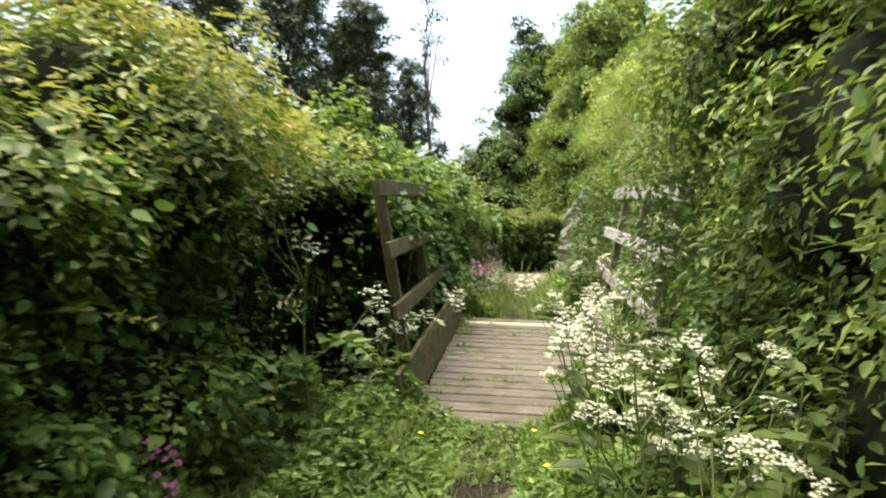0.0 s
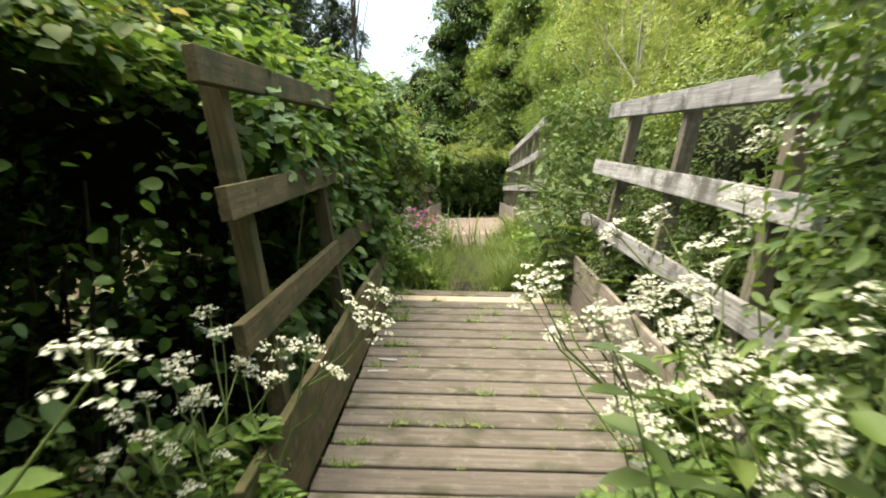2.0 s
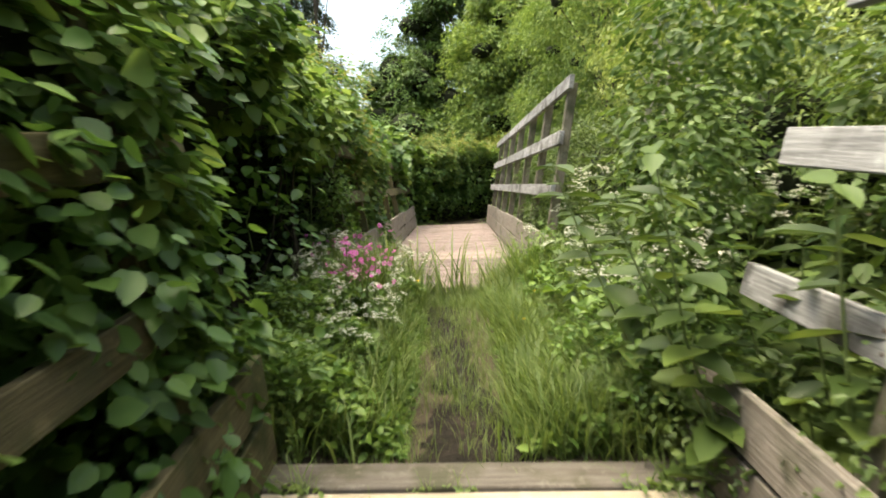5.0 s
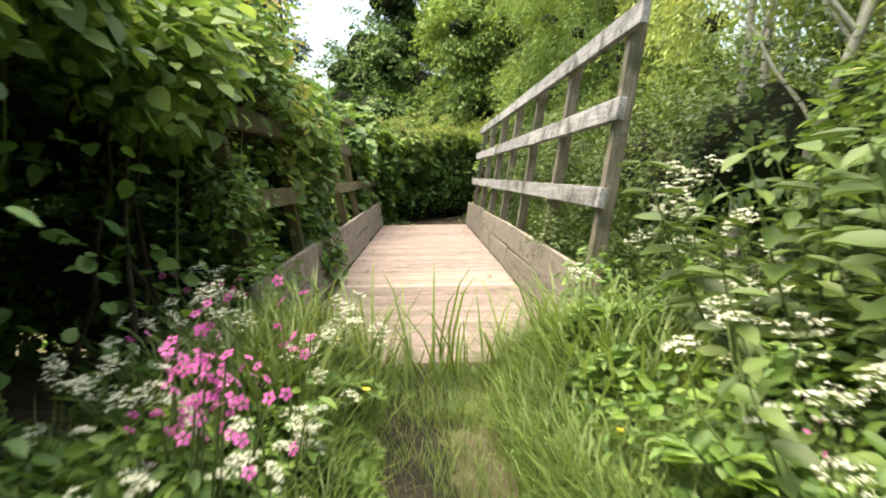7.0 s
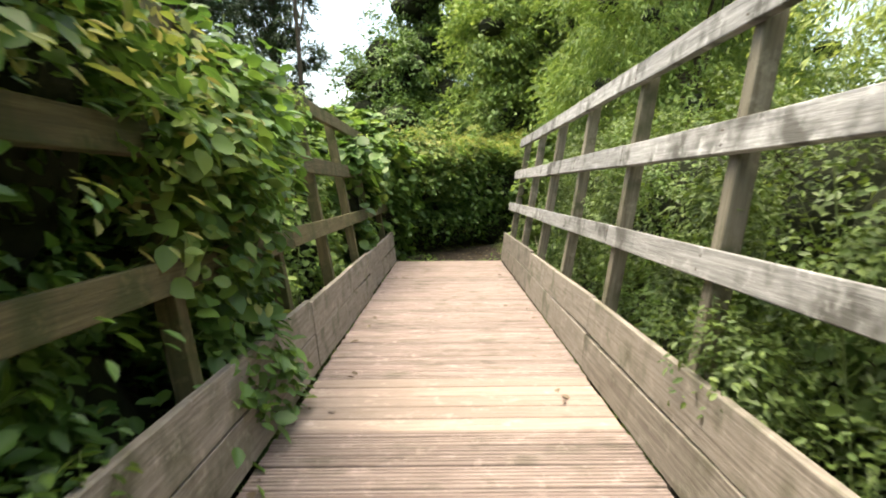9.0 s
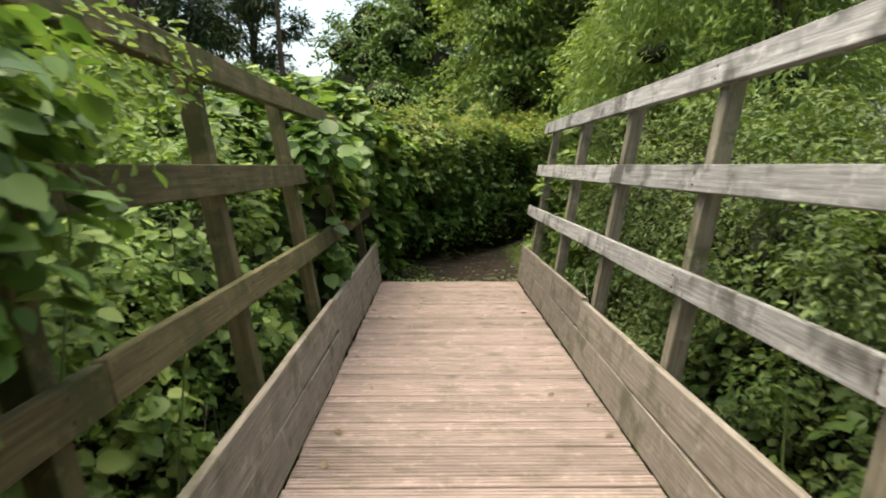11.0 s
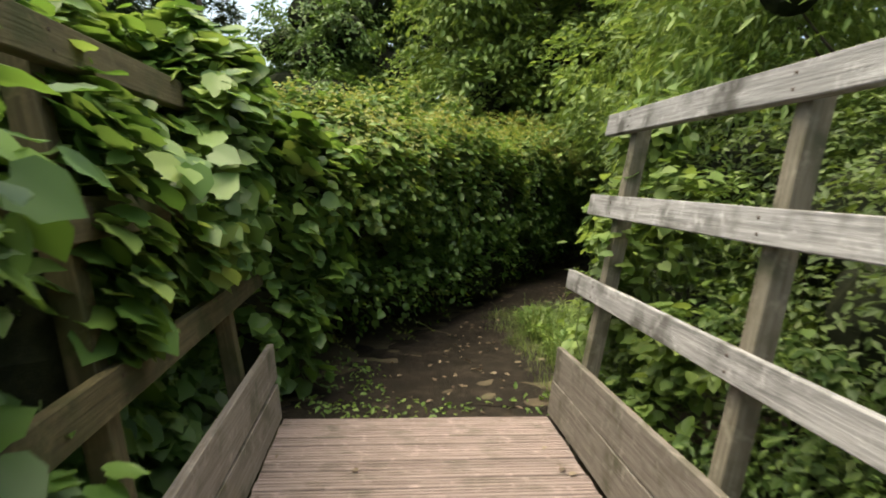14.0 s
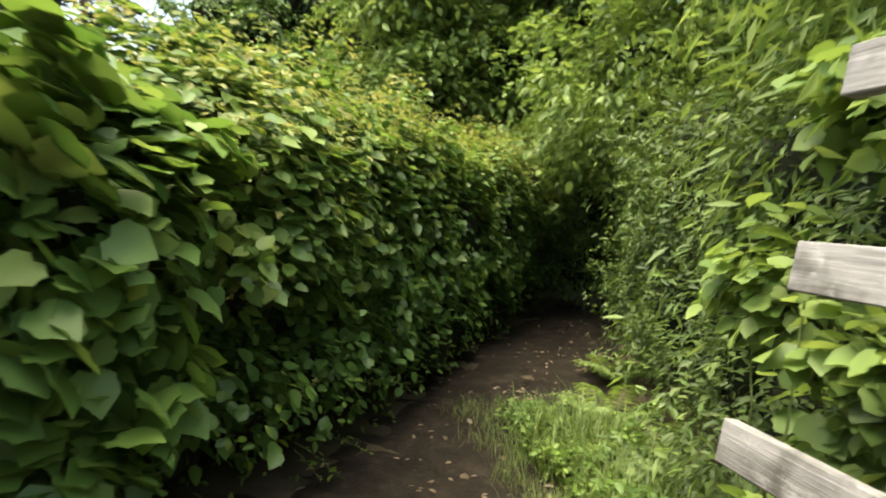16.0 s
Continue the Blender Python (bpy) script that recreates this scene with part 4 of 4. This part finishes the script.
# ---- wild flowers and herbs ----
def cow_parsley(height, seed):
    """A cow parsley plant: ribbed stem, branches, white umbels, ferny leaves."""
    r = np.random.default_rng(seed)
    plant = thing("cow_parsley", Matrix(), "cow parsley with flat white flower heads", "wildflower", "cow parsley along the path")
    top = np.array([r.uniform(-0.12, 0.12), r.uniform(-0.12, 0.12), height])
    main = np.linspace(0, 1, 7)[:, None] * top + np.array([0.04, 0.02, 0]) * np.sin(np.linspace(0, 3, 7))[:, None]
    part("stem", grid_mesh("stem", *tube(main, np.linspace(0.0048, 0.0022, 7), 6), M_STEM), M_STEM, plant)
    heads = [main[-1]]
    for k in range(r.integers(3, 6)):
        a = main[int(r.integers(3, 6))]
        an = r.uniform(0, 6.28)
        e = a + np.array([math.cos(an) * r.uniform(0.1, 0.24), math.sin(an) * r.uniform(0.1, 0.24), r.uniform(0.16, 0.34)])
        mid = (a + e) / 2 + np.array([math.cos(an), math.sin(an), -0.3]) * 0.03
        part("branch", grid_mesh("branch", *tube(np.array([a, mid, e]), (0.004, 0.003, 0.002), 5), M_STEM), M_STEM, plant)
        heads.append(e)
    for e in heads:
        P, N, T, S, rays = [], [], [], [], []
        tiltm = np.array(Euler((r.normal() * 0.5, r.normal() * 0.5, 0)).to_matrix())
        big = r.uniform(0.75, 1.2)
        for k in range(12):
            an = k * 2.4
            rad = 0.05 * big * math.sqrt((k + 0.3) / 12) * r.uniform(0.8, 1.2)
            c = e + np.array([math.cos(an) * rad, math.sin(an) * rad, 0.04 - rad * 0.55 + r.normal() * 0.006])
            rays.append(tube(np.array([e - np.array([0, 0, 0.005]), c]), (0.0012, 0.0008), 3))
            m = 13
            u = unit(r.normal(size=(m, 3)) * np.array([1, 1, 0.35]))
            c = e + tiltm @ (c - e)
            P.append(c + u * 0.0085 * r.random((m, 1)) ** 0.4)
            N.append(unit(np.array([0, 0, 1.0]) + u * 0.5 + r.normal(size=(m, 3)) * 0.25))
            T.append(u)
            S.append(r.uniform(0.007, 0.012, m))
        P, N, T, S = (np.concatenate(q) for q in (P, N, T, S))
        head = part("flower_head", leaves("flower_head", P, N, T, S, "petal", M_WHITE), M_WHITE, plant, "flat white umbel")
        tagged(head, kind="stuff")
        part("rays", grid_mesh("rays", *join(rays), M_STEM), M_STEM, head)
    P, N, T, S = [], [], [], []
    for k in range(7):
        an, z0 = r.uniform(0, 6.28), r.uniform(0.02, 0.6) * height
        d = np.array([math.cos(an), math.sin(an), 0.35])
        for s in np.linspace(0.1, 1, 13):
            q = np.array([0, 0, z0]) + d * 0.24 * s + np.array([0, 0, -0.1 * s * s])
            for side in (-1, 1):
                w = np.array([-d[1], d[0], 0]) * side
                P.append(q + w * 0.004)
                N.append(np.array([0, 0, 1.0]) + r.normal(size=3) * 0.35)
                T.append(w + d * 0.6)
                S.append(0.075 * (1.1 - s) + 0.02)
    part("leaf", leaves("leaf", np.array(P), unit(np.array(N)), np.array(T), np.array(S), "ovate", M_HERB), M_HERB, plant)["kind"] = "stuff"
    return plant


def planted(kinds, spots, sink=0.0):
    """Copies of the given plants at spots (x, y, scale); the first of each kind goes to a spot too."""
    for k, (x, y, s) in enumerate(spots):
        m = pose(x, y, float(ground_height(x, y)) - sink, random.uniform(-7, 7), random.uniform(-7, 7), random.uniform(0, 360)) @ Matrix.Scale(s, 4)
        if k < len(kinds):
            kinds[k].matrix_basis = m
        else:
            copy_thing(kinds[k % len(kinds)], Matrix(m))


def spread(n, box, size, seed):
    r = random.Random(seed)
    return [(r.uniform(box[0], box[1]), r.uniform(box[2], box[3]), r.uniform(*size)) for _ in range(n)]


parsley = [cow_parsley(0.62, 1), cow_parsley(0.7, 2), cow_parsley(0.55, 3), cow_parsley(0.78, 4)]
spots = (spread(10, (0.62, 1.15, 0.15, 0.85), (0.98, 1.22), 1) + spread(5, (0.7, 1.05, 1.8, 2.6), (0.9, 1.2), 2) + spread(2, (0.98, 1.3, 2.8, 3.6), (0.95, 1.2), 12)
         + spread(2, (-0.85, -0.6, 2.2, 2.7), (0.8, 1.0), 3)
         + spread(32, (-1.05, -0.36, 7.7, 10.0), (0.45, 0.75), 5) + spread(24, (0.7, 2.0, 7.6, 10.2), (0.65, 1.1), 6) + spread(3, (-0.45, -0.25, 8.2, 9.6), (0.35, 0.5), 7))
planted(parsley, spots, 0.02)
for x, y, lean, s in ((1.12, 2.85, -14, 1.3), (1.2, 3.1, -16, 1.45), (1.2, 3.4, -16, 1.3), (1.16, 2.95, -9, 1.5), (1.22, 3.25, -12, 1.55), (-0.82, 2.75, 13, 1.1), (-0.86, 2.66, 9, 0.95), (-0.95, 2.8, 6, 1.2),
                      (0.8, 2.0, -9, 1.45), (0.9, 2.3, -9, 1.55),
                      (-1.0, 1.78, 5, 1.65)):
    copy_thing(parsley[int(y * 20) % 4], pose(x, y, -0.56, 0, lean, 0) @ pose(0, 0, 0, 0, 0, 130 * y) @ Matrix.Scale(s, 4))


def campion(seed):
    r = np.random.default_rng(seed)
    plant = thing("red_campion", Matrix(), "pink campion in flower beside the path", "wildflower", "pink campion by the long bridge")
    heads = []
    for k in range(3):
        an = r.uniform(0, 6.28)
        e = np.array([math.cos(an) * r.uniform(0.02, 0.14), math.sin(an) * r.uniform(0.02, 0.14), r.uniform(0.42, 0.62)])
        part("stem", grid_mesh("stem", *tube(np.array([[0, 0, 0], e * 0.5 + r.normal(size=3) * 0.015, e]), (0.004, 0.003, 0.002), 5), M_STEM), M_STEM, plant)
        heads += [e, e + np.array([r.uniform(-0.05, 0.05), r.uniform(-0.05, 0.05), r.uniform(-0.07, 0.01)]), e + np.array([r.uniform(-0.05, 0.05), r.uniform(-0.05, 0.05), r.uniform(-0.09, -0.01)])]
    for e in heads:
        f = unit(np.array([[r.normal(), r.normal(), 0.9]]))[0]
        a = unit(np.cross(f, [[1.0, 0.2, 0]]))[0]
        b = np.cross(f, a)
        an = np.arange(5) * 2 * np.pi / 5
        T = np.cos(an)[:, None] * a + np.sin(an)[:, None] * b
        part("flower", leaves("flower", e + T * 0.002, unit(f + T * 0.15), T, np.full(5, 0.0125), "petal", M_PINK), M_PINK, plant, "five pink petals")
    m = 46
    z = r.uniform(0.02, 0.34, m)
    an = r.uniform(0, 6.28, m)
    T = np.stack([np.cos(an), np.sin(an), 0.3 + 0 * an], 1)
    tagged(part("leaf", leaves("leaf", T * 0.02 + np.stack([0 * z, 0 * z, z], 1), unit(np.array([0, 0, 1.0]) + r.normal(size=(m, 3)) * 0.3), T, r.uniform(0.03, 0.06, m), "ovate", M_HERB), M_HERB, plant), kind="stuff")
    return plant


planted([campion(11), campion(12), campion(13)], spread(11, (-0.78, -0.42, 8.45, 9.05), (1.05, 1.25), 21) + [(-1.12, 0.42, 1.0), (-1.05, 0.5, 0.9), (-1.0, 9.9, 1.1), (-0.92, 10.1, 1.0), (1.05, 8.7, 0.7)], 0.02)


def buttercup(seed):
    r = np.random.default_rng(seed)
    plant = thing("buttercup", Matrix(), "yellow buttercup on a thin stem", "wildflower", "buttercups in the grass")
    e = np.array([0.02, 0.03, 0.3])
    part("stem", grid_mesh("stem", *tube(np.array([[0, 0, 0], [0.02, 0, 0.16], e]), (0.002, 0.0015, 0.0012), 4), M_STEM), M_STEM, plant)
    an = np.arange(5) * 2 * np.pi / 5
    T = np.stack([np.cos(an), np.sin(an), 0.35 + 0 * an], 1)
    part("flower", leaves("flower", e + T * 0.001, unit(np.array([0, 0, 1.0]) - T * 0.3), T, np.full(5, 0.016), "petal", M_YELLOW), M_YELLOW, plant)
    return plant


planted([buttercup(5)], [(0.28, 1.6, 1.2), (0.42, 1.1, 1), (-0.35, 1.5, 1), (0.45, 8.2, 0.8), (-0.25, 9.2, 0.9), (0.62, 9.0, 0.8), (-0.4, 9.7, 1)], 0)


def fern(seed):
    r = np.random.default_rng(seed)
    plant = thing("fern", Matrix(), "green fern with arching fronds beside the path", "fern", "ferns by the muddy path")
    for k in range(8):
        an = k * 0.785 + r.uniform(-0.2, 0.2)
        d = np.array([math.cos(an), math.sin(an), 0])
        L = r.uniform(0.4, 0.62)
        s = np.linspace(0, 1, 7)[:, None]
        path = d * L * s + np.array([0, 0, 1.0]) * (0.55 * L * s * (1.7 - 1.15 * s))
        frond = part("frond", grid_mesh("frond", *tube(path, np.linspace(0.004, 0.001, 7), 4), M_STEM), M_STEM, plant)
        u = np.repeat(np.linspace(0.12, 0.99, 26), 2)
        side = np.tile([-1.0, 1.0], 26)[:, None]
        q = d * L * u[:, None] + np.array([0, 0, 1.0]) * (0.55 * L * u * (1.7 - 1.15 * u))[:, None]
        w = np.array([-d[1], d[0], 0]) * side + d * 0.35
        part("leaflet", leaves("leaflet", q, unit(np.array([0, 0, 1.0]) + d * 0.3 + r.normal(size=(52, 3)) * 0.15), w, 0.13 * np.sin(np.pi * (0.12 + 0.86 * u)) + 0.012, "long", M_LIME), M_LIME, frond)
    return plant


planted([fern(3)], [(2.15, 22.9, 1.0), (1.85, 22.1, 1.0), (2.75, 24.0, 0.9), (1.55, 11.3, 1.15), (-1.5, 16.0, 0.7)], 0.02)


def nettle(seed, size, mat, label, name):
    r = np.random.default_rng(seed)
    plant = thing(name, Matrix(), label, "herb", name.replace("_", " ") + " plants in the undergrowth")
    P, N, T, S = [], [], [], []
    for k in range(5):
        b = np.array([r.normal() * 0.09, r.normal() * 0.09, 0])
        e = b * 1.8 + np.array([r.normal() * 0.05, r.normal() * 0.05, r.uniform(0.35, 0.62)])
        part("stem", grid_mesh("stem", *tube(np.array([b, (b + e) / 2 + r.normal(size=3) * 0.015, e]), (0.004, 0.003, 0.0015), 4), M_STEM), M_STEM, plant)
        for s in np.linspace(0.15, 1.0, 9):
            a0 = r.uniform(0, 6.28)
            for a in (a0, a0 + 3.14):
                P.append(b + (e - b) * s)
                T.append((math.cos(a), math.sin(a), -0.15))
                N.append((0.2 * r.normal(), 0.2 * r.normal(), 1))
                S.append(size * (1.15 - 0.55 * s) * r.uniform(0.8, 1.2))
    tagged(part("leaf", leaves("leaf", np.array(P), unit(np.array(N, float)), np.array(T, float), np.array(S), "ovate", mat), mat, plant), kind="stuff")
    return plant


nettles = [nettle(k, 0.075, M_HERB, "leafy green nettle in the undergrowth", "nettle") for k in (1, 2, 3)]
planted(nettles, spread(14, (-0.8, -0.22, 1.2, 2.75), (0.45, 0.75), 47) + spread(14, (0.34, 0.85, 1.2, 2.75), (0.5, 0.9), 48) + spread(30, (-1.3, -0.45, -1.2, 2.6), (0.7, 1.05), 31) + spread(26, (0.6, 1.5, -1.2, 2.5), (0.7, 1.1), 32) + spread(20, (-1.1, -0.4, 7.0, 9.9), (0.55, 0.9), 33) + spread(16, (0.5, 0.85, 7.0, 9.6), (0.5, 0.85), 37) + spread(16, (-0.5, -0.25, 7.05, 9.0), (0.35, 0.6), 39) + spread(16, (0.36, 0.6, 7.05, 8.8), (0.4, 0.65), 40) + spread(9, (0.82, 1.15, 9.8, 10.55), (0.8, 1.1), 38) + spread(8, (0.78, 1.35, 8.2, 10.1), (0.95, 1.3), 44) + spread(8, (-0.95, -0.55, 7.0, 8.2), (0.8, 1.1), 46)
        + spread(16, (0.72, 2.1, 6.95, 10.3), (0.6, 1.0), 34) + spread(22, (-1.45, -1.14, 13.4, 17.6), (1.8, 2.4), 96) + spread(14, (-1.0, -0.66, 9.5, 10.3), (0.75, 1.05), 97) + spread(8, (1.3, 1.7, 20.3, 22.0), (0.5, 0.9), 36), 0.02)
for x0, x1, y0, y1, n, lo, hi, seed in ((0.6, 1.35, 7.15, 8.3, 18, 0.95, 1.3, 91), (-1.05, -0.55, 7.1, 8.2, 10, 0.95, 1.25, 92), (0.64, 1.05, 9.5, 10.3, 16, 0.85, 1.2, 93), (0.98, 1.25, 10.35, 11.2, 8, 1.1, 1.4, 94), (-1.0, -0.62, 9.5, 10.25, 8, 0.7, 0.95, 95)):
    for x, y, s in spread(n, (x0, x1, y0, y1), (lo, hi), seed):
        copy_thing(nettles[int(x * 30 + y * 7) % 3], pose(x, y, float(ground_height(x, y)) - 0.02, 4, -3, 90 * y) @ Matrix.Scale(s, 4))
bramble = [nettle(k, 0.115, M_SMALL, "bramble with broad dull green leaves", "bramble") for k in (7, 8)]
planted(bramble, spread(22, (1.3, 2.1, 8.2, 9.9), (1.0, 1.6), 41) + spread(10, (0.95, 1.6, 0.2, 2.4), (0.9, 1.3), 42) + spread(6, (1.3, 1.9, 5.5, 7.2), (1.2, 1.6), 43), 0.02)


# ---- grass, low growth and litter ----
def blades(name, boxes, length, mat, label, seed):
    r = np.random.default_rng(seed)
    P = []
    for x0, x1, y0, y1, n in boxes:
        c = np.stack([r.uniform(x0, x1, n // 16), r.uniform(y0, y1, n // 16)], 1)
        P.append(np.repeat(c, 16, 0) + r.normal(scale=0.05, size=(len(c) * 16, 2)))
    P = np.concatenate(P)
    n = len(P)
    P = np.c_[P, ground_height(P[:, 0], P[:, 1]) - 0.01]
    an = r.uniform(0, 6.28, n)
    lean = r.uniform(0.1, 0.75, n)
    T = np.stack([np.cos(an) * lean, np.sin(an) * lean, np.ones(n)], 1)
    N = np.stack([-np.cos(an), -np.sin(an), lean], 1)
    ob = new(name, leaves(name, P, unit(N), T, length * r.uniform(0.45, 1.2, n), "blade", mat))
    return tagged(ob, label, "grass", kind="stuff")


blades("tall_grass", [(0.45, 1.7, 7.0, 10.3, 34000), (-1.3, -0.4, 7.0, 10.3, 9000), (-1.3, -0.45, -3, 2.6, 6000), (0.5, 1.4, -3, 2.6, 6000), (1.25, 1.95, 20.2, 22.8, 2800), (-1.1, -0.62, 9.4, 10.3, 7000), (0.62, 1.2, 9.5, 10.3, 6000), (0.32, 0.6, 7.0, 10.2, 1800), (-0.5, -0.27, 7.2, 10.2, 1400)], 0.34, M_GRASS, "tall uncut grass beside the path", 51)
blades("short_grass", [(-0.4, 0.5, 1.6, 2.75, 1000), (-0.35, 0.45, 6.95, 10.3, 5500), (-0.55, 0.55, 9.6, 10.3, 3000), (-0.4, 0.5, -3, 2.75, 3000), (1.0, 1.6, 20.1, 23.5, 3000)], 0.13, M_GRASS, "short trodden grass on the path", 52)


def low_growth(name, boxes, size, shape, mat, label, seed):
    r = np.random.default_rng(seed)
    P = []
    for x0, x1, y0, y1, top, n in boxes:
        q = np.stack([r.uniform(x0, x1, n), r.uniform(y0, y1, n), np.zeros(n)], 1)
        lump = np.array([0.65 + 0.7 * noise.noise(Vector((a * 2.2, b * 2.2, 0.3))) for a, b, _ in q])
        near = np.clip((np.abs(q[:, 0] - 0.05) - 0.22) / 0.5, 0.1, 1)
        q[:, 2] = ground_height(q[:, 0], q[:, 1]) + np.clip(top * lump * near, 0.03, 2) * r.random(n) ** 0.55
        P.append(q)
    P = np.concatenate(P)
    n = len(P)
    T = r.normal(size=(n, 3)) * np.array([1, 1, 0.35])
    N = unit(np.array([0, 0, 1.1]) + r.normal(size=(n, 3)) * 0.5)
    ob = new(name, leaves(name, P, N, T, size * r.uniform(0.5, 1.25, n), shape, mat))
    return tagged(ob, label, "undergrowth", kind="stuff")


low_growth("low_herbs", [(-0.35, 0.4, 1.7, 2.85, 0.5, 700), (0.58, 1.2, 9.3, 10.4, 0.62, 4500), (-0.9, -0.15, 0.6, 2.8, 0.42, 5000), (0.25, 0.95, 0.6, 2.8, 0.48, 5000), (-1.4, -0.32, -3.5, 2.75, 0.5, 15000), (0.45, 1.6, -3.5, 2.7, 0.5, 15000), (-1.3, -0.2, 6.98, 9.4, 0.62, 12000), (-1.3, -0.4, 9.4, 10.4, 0.36, 3000), (0.32, 2.2, 6.98, 10.3, 0.6, 12000),
                         (-2.2, -1.15, 13.5, 18, 0.9, 8000), (1.25, 2.0, 20.1, 23, 0.3, 3500)], 0.06, "ovate", M_HERB, "dense low herbs and cleavers covering the ground", 61)
low_growth("under_bridge_growth", [(1.15, 1.8, 2.8, 6.9, 0.75, 7000), (1.1, 1.75, 10.5, 20, 0.9, 15000), (-1.7, -1.05, 2.8, 7, 0.6, 6000), (-1.7, -1.1, 10.5, 20, 0.9, 12000)], 0.05, "ovate", M_SMALL, "low leafy growth beside the bridge", 62)
blades("long_grass", [(-1.0, -0.5, 9.2, 10.3, 1300), (0.6, 1.1, 9.3, 10.3, 1100), (-0.5, 0.5, 9.9, 10.25, 130), (-1.3, -1.0, 10.3, 11.2, 700)], 0.6, M_GRASS, "long seeding grass before the long bridge", 53)
low_growth("seedlings", [(-0.75, 1.2, 20.05, 20.5, 0.12, 160), (-0.8, -0.2, 20.1, 21.4, 0.16, 170)], 0.05, "ovate", M_HERB, "small seedlings and ivy on the path", 63)

r = np.random.default_rng(71)
n = 240
P = np.stack([r.uniform(-0.5, 3.2, n), r.uniform(20.2, 26.5, n), np.zeros(n)], 1)
P[:, 0] = np.interp(P[:, 1], [20, 21.5, 24, 28], [0.1, 0.5, 1.8, 5]) + r.normal(scale=0.4, size=n)
P[:, 2] = ground_height(P[:, 0], P[:, 1]) + 0.02
tagged(new("dead_leaves", leaves("dead_leaves", P, unit(np.array([0, 0, 1.5]) + r.normal(size=(n, 3)) * 0.4), r.normal(size=(n, 3)), r.uniform(0.03, 0.075, n), "ovate", M_DRY)), "scattered dead leaves on the mud", "leaf litter", kind="stuff")
n = 60
P = np.stack([r.choice([-1, 1], n) * r.uniform(0.55, 0.82, n), r.uniform(12, 19.9, n), np.full(n, 0.008)], 1)
P[:8] = np.stack([r.uniform(-0.7, -0.2, 8), r.uniform(17.5, 19.8, 8), np.full(8, 0.008)], 1)
tagged(new("fallen_leaves", leaves("fallen_leaves", P, unit(np.array([0, 0, 2.0]) + r.normal(size=(n, 3)) * 0.3), r.normal(size=(n, 3)), r.uniform(0.025, 0.08, n), "ovate", M_DRY)), "dry leaves and litter on the bridge deck", "leaf litter", kind="stuff")


# tufts that grow in the gaps between the old boards
def tuft(seed):
    r = np.random.default_rng(seed)
    plant = thing("grass_tuft", Matrix(), "small grass tuft growing between deck boards", "grass tuft", "tufts on the old bridge")
    n = 16
    an = r.uniform(0, 6.28, n)
    lean = r.uniform(0.2, 1.2, n)
    tagged(part("grass_blade", leaves("grass_blade", r.normal(scale=0.012, size=(n, 3)) * np.array([2.5, 0.4, 0]), unit(np.stack([-np.cos(an), -np.sin(an), lean], 1)), np.stack([np.cos(an) * lean, np.sin(an) * lean, np.ones(n)], 1), r.uniform(0.06, 0.17, n), "blade", M_GRASS), M_GRASS, plant), kind="stuff")
    m = 14
    tagged(part("leaf", leaves("leaf", r.normal(scale=0.03, size=(m, 3)) * np.array([1.4, 0.5, 0]) + np.array([0, 0, 0.02]), unit(np.array([0, 0, 1.0]) + r.normal(size=(m, 3)) * 0.5), r.normal(size=(m, 3)), r.uniform(0.015, 0.04, m), "ovate", M_LIME), M_LIME, plant), kind="stuff")
    return plant


tufts = [tuft(1), tuft(2), tuft(3)]
rr = random.Random(9)
for k in range(46):
    b = rr.randrange(4, 20)
    x = rr.uniform(-0.75, 0.75) if k > 14 else rr.choice([-1, 1]) * rr.uniform(0.6, 0.8)
    m = B1 @ pose(x, 9.0 + 0.215 * b, -0.01, 0, 0, rr.uniform(-25, 25)) @ Matrix.Scale(rr.uniform(0.45, 1.1), 4)
    if k < 3:
        tufts[k].matrix_basis = m
    else:
        copy_thing(tufts[k % 3], m)


for k in range(12):
    m = B1 @ pose((-1) ** k * rr.uniform(0.68, 0.8), 9.0 + 0.215 * rr.randrange(15, 20), -0.01, 0, 0, rr.uniform(-25, 25)) @ Matrix.Scale(rr.uniform(1.2, 2.0), 4)
    copy_thing(tufts[k % 3], m)


# dead stalks and canes among the nettles
def stalk(seed):
    r = np.random.default_rng(seed)
    plant = thing("dry_stalk", Matrix(), "pale dead plant stalk leaning in the nettles", "dry stalk", "dead stalks by the long bridge")
    p = np.linspace(0, 1, 7)[:, None] * np.array([0.35, 0.1, 1.0]) + np.array([0.05, 0.03, 0]) * np.sin(np.linspace(0, 4, 7))[:, None]
    part("stem", grid_mesh("stem", *tube(p, np.linspace(0.006, 0.002, 7), 5), M_STRAW), M_STRAW, plant)
    for k in range(3):
        a = p[2 + k]
        part("side_twig", grid_mesh("side_twig", *tube(np.array([a, a + np.array([r.uniform(-0.15, 0.15), r.uniform(-0.15, 0.15), 0.2])]), (0.003, 0.0012), 4), M_STRAW), M_STRAW, plant)
    return plant


planted([stalk(1), stalk(2)], spread(16, (-1.55, -1.15, 14.4, 18.6), (0.9, 1.5), 81) + spread(4, (1.3, 1.5, 16.5, 18.5), (0.9, 1.3), 82) + spread(3, (1.2, 1.4, 5.0, 6.4), (0.7, 1.0), 83), 0.02)
